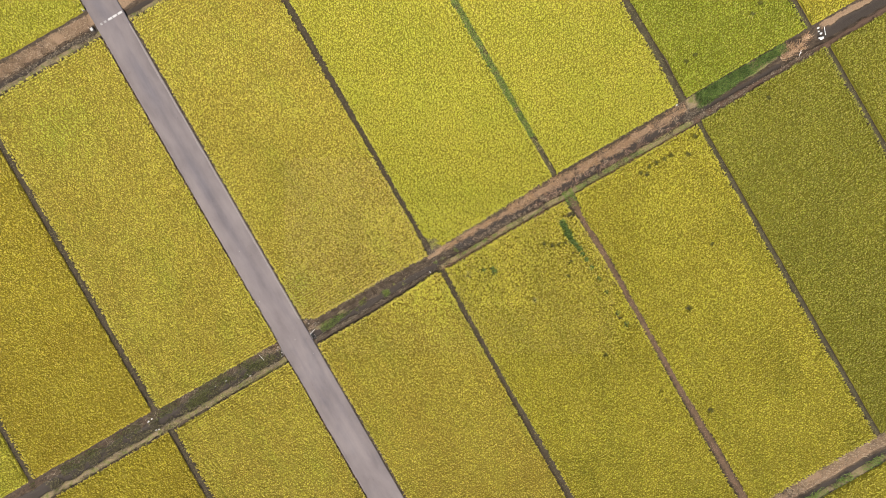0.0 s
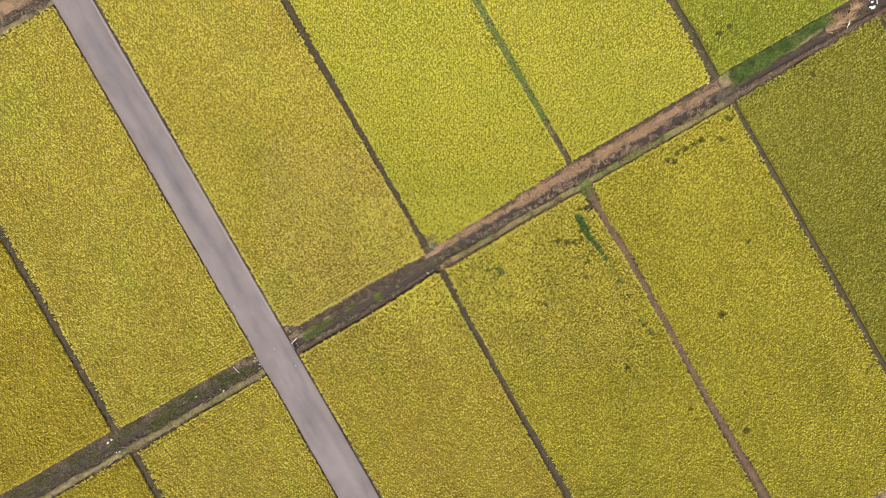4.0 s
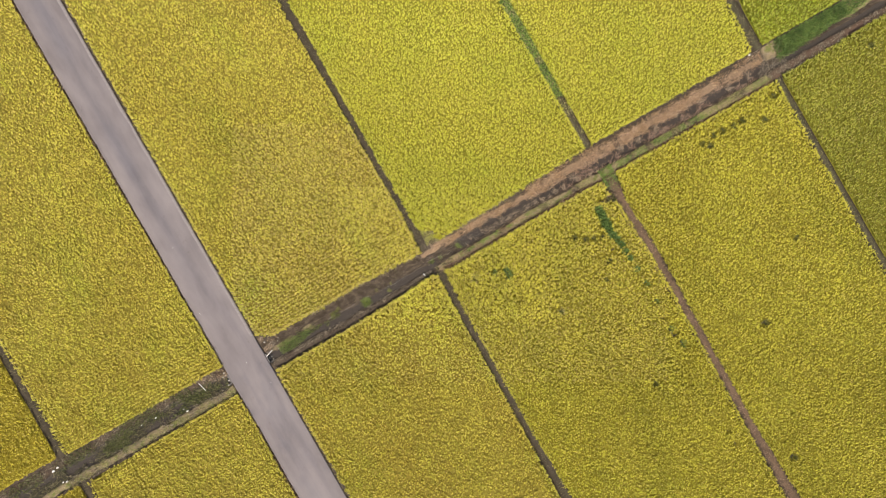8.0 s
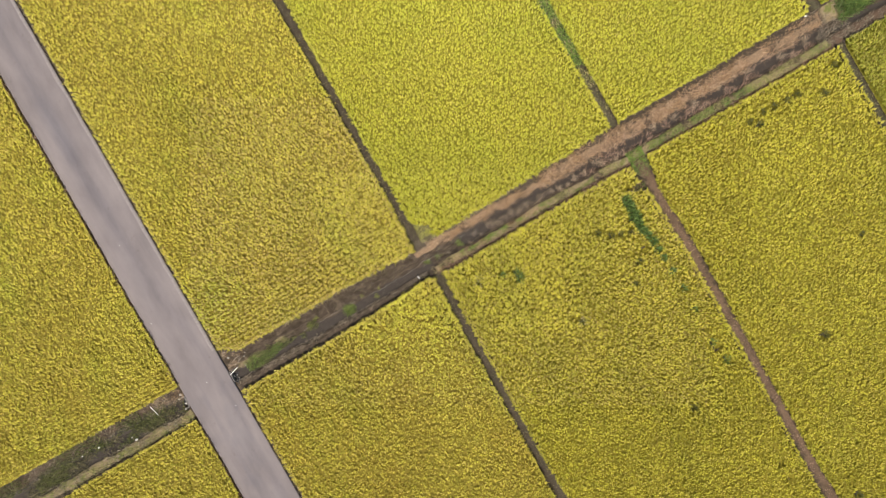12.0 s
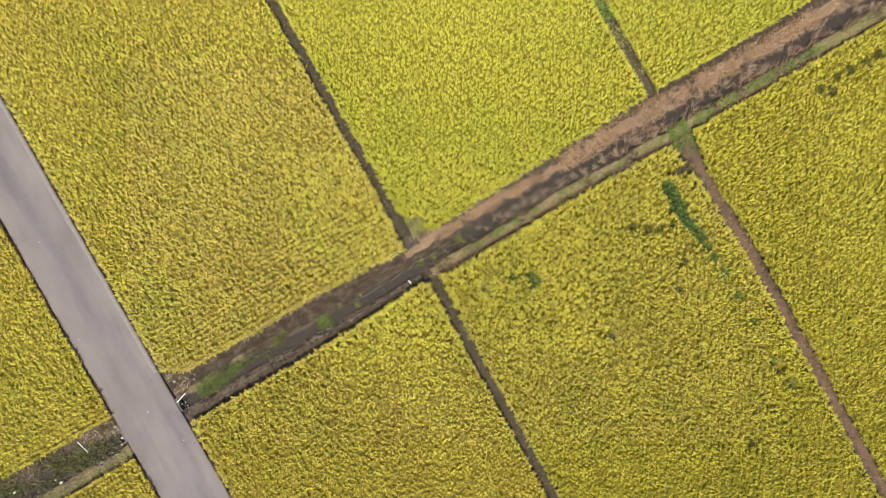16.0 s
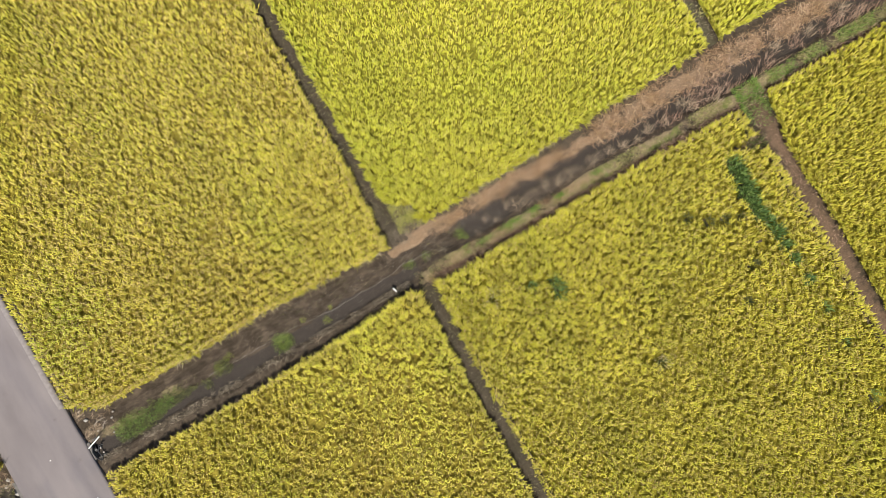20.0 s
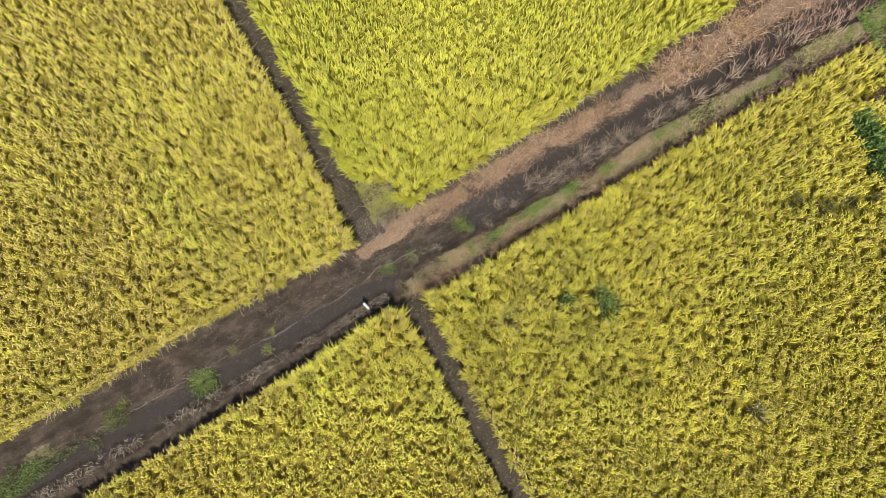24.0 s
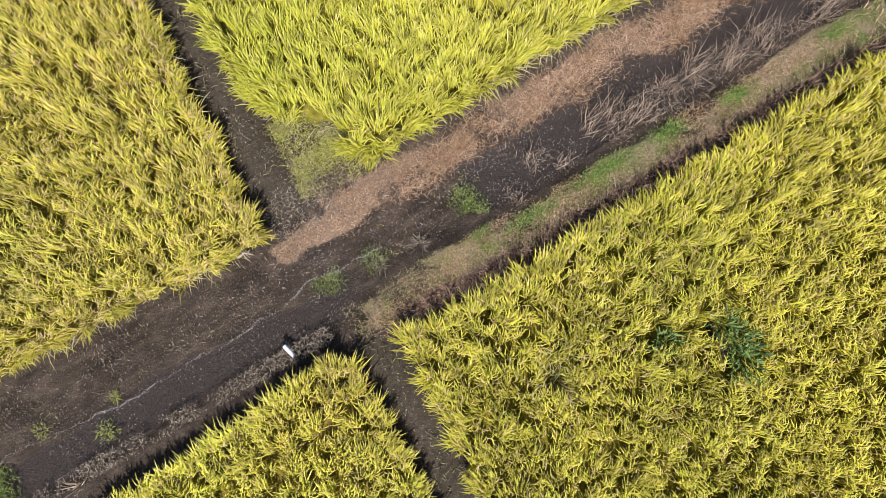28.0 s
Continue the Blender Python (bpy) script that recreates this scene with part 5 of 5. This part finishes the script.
pole((-18.35, 0.82, 0.0), (0, 0, 0.25), (0.86, 0.26, 0.42), 0.032, "white plastic pole leaning out over the culvert mouth")
pole((-25.86, 1.9, 0.0), (0, 0, 0.12), (0.2, -0.95, 0.02), 0.03, "thin white pole lying on the ditch bank")


def culvert(x, y0, y1, face):
    """A concrete culvert mouth under the road: head wall, wing walls, pipe with its dark inside coloured black. face is
    +1 or -1, the way it opens.
    """
    t = thing("culvert", (x, (y0 + y1) / 2, 0), "small concrete culvert mouth under the farm road", "culvert", "culverts under the road")
    h = (y1 - y0) / 2
    bm = bmesh.new()
    block(bm, -0.09, 0.09, -h, h, -0.35, 0.12, 0.015)
    part("head_wall", bm, CONCRETE, t)
    for s in (-1, 1):
        bm = bmesh.new()
        block(bm, 0.09 if face > 0 else -0.5, 0.5 if face > 0 else -0.09, s * h - 0.06, s * h + 0.06, -0.35, 0.02, 0.012)
        part("wing_wall", bm, CONCRETE, t)
    # solid plug: the shade inside the pipe is put into its black colour
    bm = bmesh.new()
    got = tube(bm, (0.0, 0, -0.12), (face * 0.22, 0, -0.14), 0.2, 0.2, 18)
    part("pipe_mouth", bm, BLACK, t, "solid black pipe mouth, coloured as its shaded inside")


culvert(ROAD_E + 0.1, 0.1, 1.1, 1)
culvert(ROAD_W - 0.1, 0.2, 1.2, -1)


def hose():
    t = thing("rubber_hose", (-18.2, 0.3, 0.05), "black rubber hose lying in a loop beside the culvert", "hose")
    pts = [(0.0, 0.55, 0.1), (-0.12, 0.2, 0.13), (-0.1, -0.15, 0.1), (0.06, -0.38, 0.05), (0.2, -0.2, 0.05), (0.14, 0.1, 0.08), (0.3, 0.4, 0.02), (0.5, 0.35, 0.0)]
    bm = bmesh.new()
    for a, b in zip(pts, pts[1:]):
        tube(bm, a, b, 0.035, 0.035, 8)
    part("loop", bm, BLACK, t)


hose()


def rock(place, size, seed, mat, name, label, category, group=""):
    bm = bmesh.new()
    lump(bm, (0, 0, size[2] * 0.6), size, seed)
    me = bpy.data.meshes.new(name)
    bm.to_mesh(me)
    bm.free()
    me.polygons.foreach_set("use_smooth", np.ones(len(me.polygons), bool))
    ob = put(name, me, mat, None, label, category, group)
    ob.location = place


rock((-17.86, 2.2, 0), (0.11, 0.09, 0.07), 3, STONE, "stone", "pale stone lying on the ditch corner", "stone")
rock((-17.95, 0.55, -0.02), (0.09, 0.07, 0.05), 5, STONE, "stone", "pale stone lying beside the culvert", "stone")
rock((-16.6, 1.65, 0), (0.07, 0.05, 0.04), 6, STONE, "stone", "pale stone lying in the mud", "stone")
rock((-16.4, 1.9, 0), (0.06, 0.05, 0.04), 8, STONE, "stone", "pale stone lying in the mud", "stone")
for x, y, r in ((-23.1, 1.5, 0.12), (-23.4, 1.2, 0.09), (-23.3, 0.2, 0.1), (-24.6, 1.75, 0.06), (-23.0, 0.6, 0.13), (-25.2, 1.4, 0.05), (-28.6, 0.35, 0.09)):
    rock((x, y, -0.03), (r, r * 0.8, r * 0.5), x * 3, STONE, "stone", "pale stone lying beside the western culvert", "stone", "stones at the western culvert")
for x, y, r in ((-17.2, 2.5, 0.05), (-17.6, 1.4, 0.06), (-18.0, 2.8, 0.05), (-16.9, 0.9, 0.05), (-17.9, 0.25, 0.06)):
    rock((x, y, -0.02), (r, r * 0.8, r * 0.5), x * 5, STONE, "stone", "small pale stone near the culvert mouth", "stone", "stones at the culvert mouth")
for i, (x, y, s) in enumerate(((62.36, 0.97, 0.6), (62.57, 1.6, 0.42), (62.1, 1.15, 0.4), (62.62, 2.43, 0.4), (62.45, 2.0, 0.3), (58.83, 0.67, 0.28), (-43.5, 1.5, 0.35), (-42.95, 1.62, 0.3), (-43.2, 0.0, 0.22), (40.62, 2.95, 0.28))):
    s *= 0.48
    rock((x, y, 0), (s, s * 0.7, s * 0.35), 10 + i, SACK, "sandbag", "white woven sack weighing down the ditch outlet", "sack", "white sacks along the ditch")
for i, (x, y, r) in enumerate(((-28.37, 0.0, 0.14), (-31.57, 1.03, 0.12), (-33.22, 1.1, 0.09), (-42.85, -0.12, 0.13))):
    rock((x, y, -0.06), (r, r * 0.6, r * 0.4), 30 + i, SACK, "plastic_scrap", "crumpled white plastic scrap lying in the western ditch", "litter", "white scraps in the western ditch")
pole((63.0, 1.1, 0.0), (0, 0, 0.02), (0.35, 1.0, 0.1), 0.05, "white pipe standing at the far ditch outlet")
pole((58.4, 0.4, 0.0), (0, 0, 0.08), (0.6, 0.5, 0.1), 0.04, "thin pale pole lying across the ditch bank")


def corner_block(x, y):
    t = thing("concrete_block", (x, y, 0), "white-topped concrete block at the road's ditch crossing", "concrete block")
    bm = bmesh.new()
    block(bm, -0.2, 0.2, -0.24, 0.24, -0.1, 0.3, 0.03)
    body = part("body", bm, CONCRETE, t)
    bm = bmesh.new()
    block(bm, -0.17, 0.17, -0.21, 0.21, 0.29, 0.34, 0.015)
    part("cap", bm, PAINT, body)


corner_block(-23.42, 51.7)
corner_block(-23.1, 54.7)


def branch(place, turn, size, label):
    t = thing("dead_branch", place, label, "branch", "", turn)
    bm = bmesh.new()
    tube(bm, (0, 0, 0.05), (0.5 * size, 0.05, 0.09), 0.025, 0.02, 8)
    tube(bm, (0.5 * size, 0.05, 0.09), (1.0 * size, -0.05, 0.06), 0.02, 0.01, 8)
    stem = part("stem", bm, WOOD, t)
    for k, (u, dy) in enumerate(((0.3, 0.25), (0.55, -0.3), (0.75, 0.22))):
        bm = bmesh.new()
        tube(bm, (u * size, 0.03, 0.08), ((u + 0.25) * size, dy * size, 0.14), 0.012, 0.005, 6)
        part("twig", bm, WOOD, stem)


branch((-17.6, 1.75, 0), 12, 0.7, "bare dead branch lying beside the culvert")
branch((-17.3, 1.35, 0), 40, 0.55, "bare dead branch lying beside the culvert")
branch((0.05, 2.12, 0.0), -10, 0.3, "short pale piece of wood at the paddy corner")
for x, y in ((-22.14, 8.09), (-20.48, 1.27), (-21.14, 15.37), (-19.28, -1.71)):
    rock((x, y, float(road_height(y)) + 0.03), (0.04, 0.03, 0.015), x, SACK, "paper_scrap", "small white scrap lying on the road", "litter", "scraps on the road")
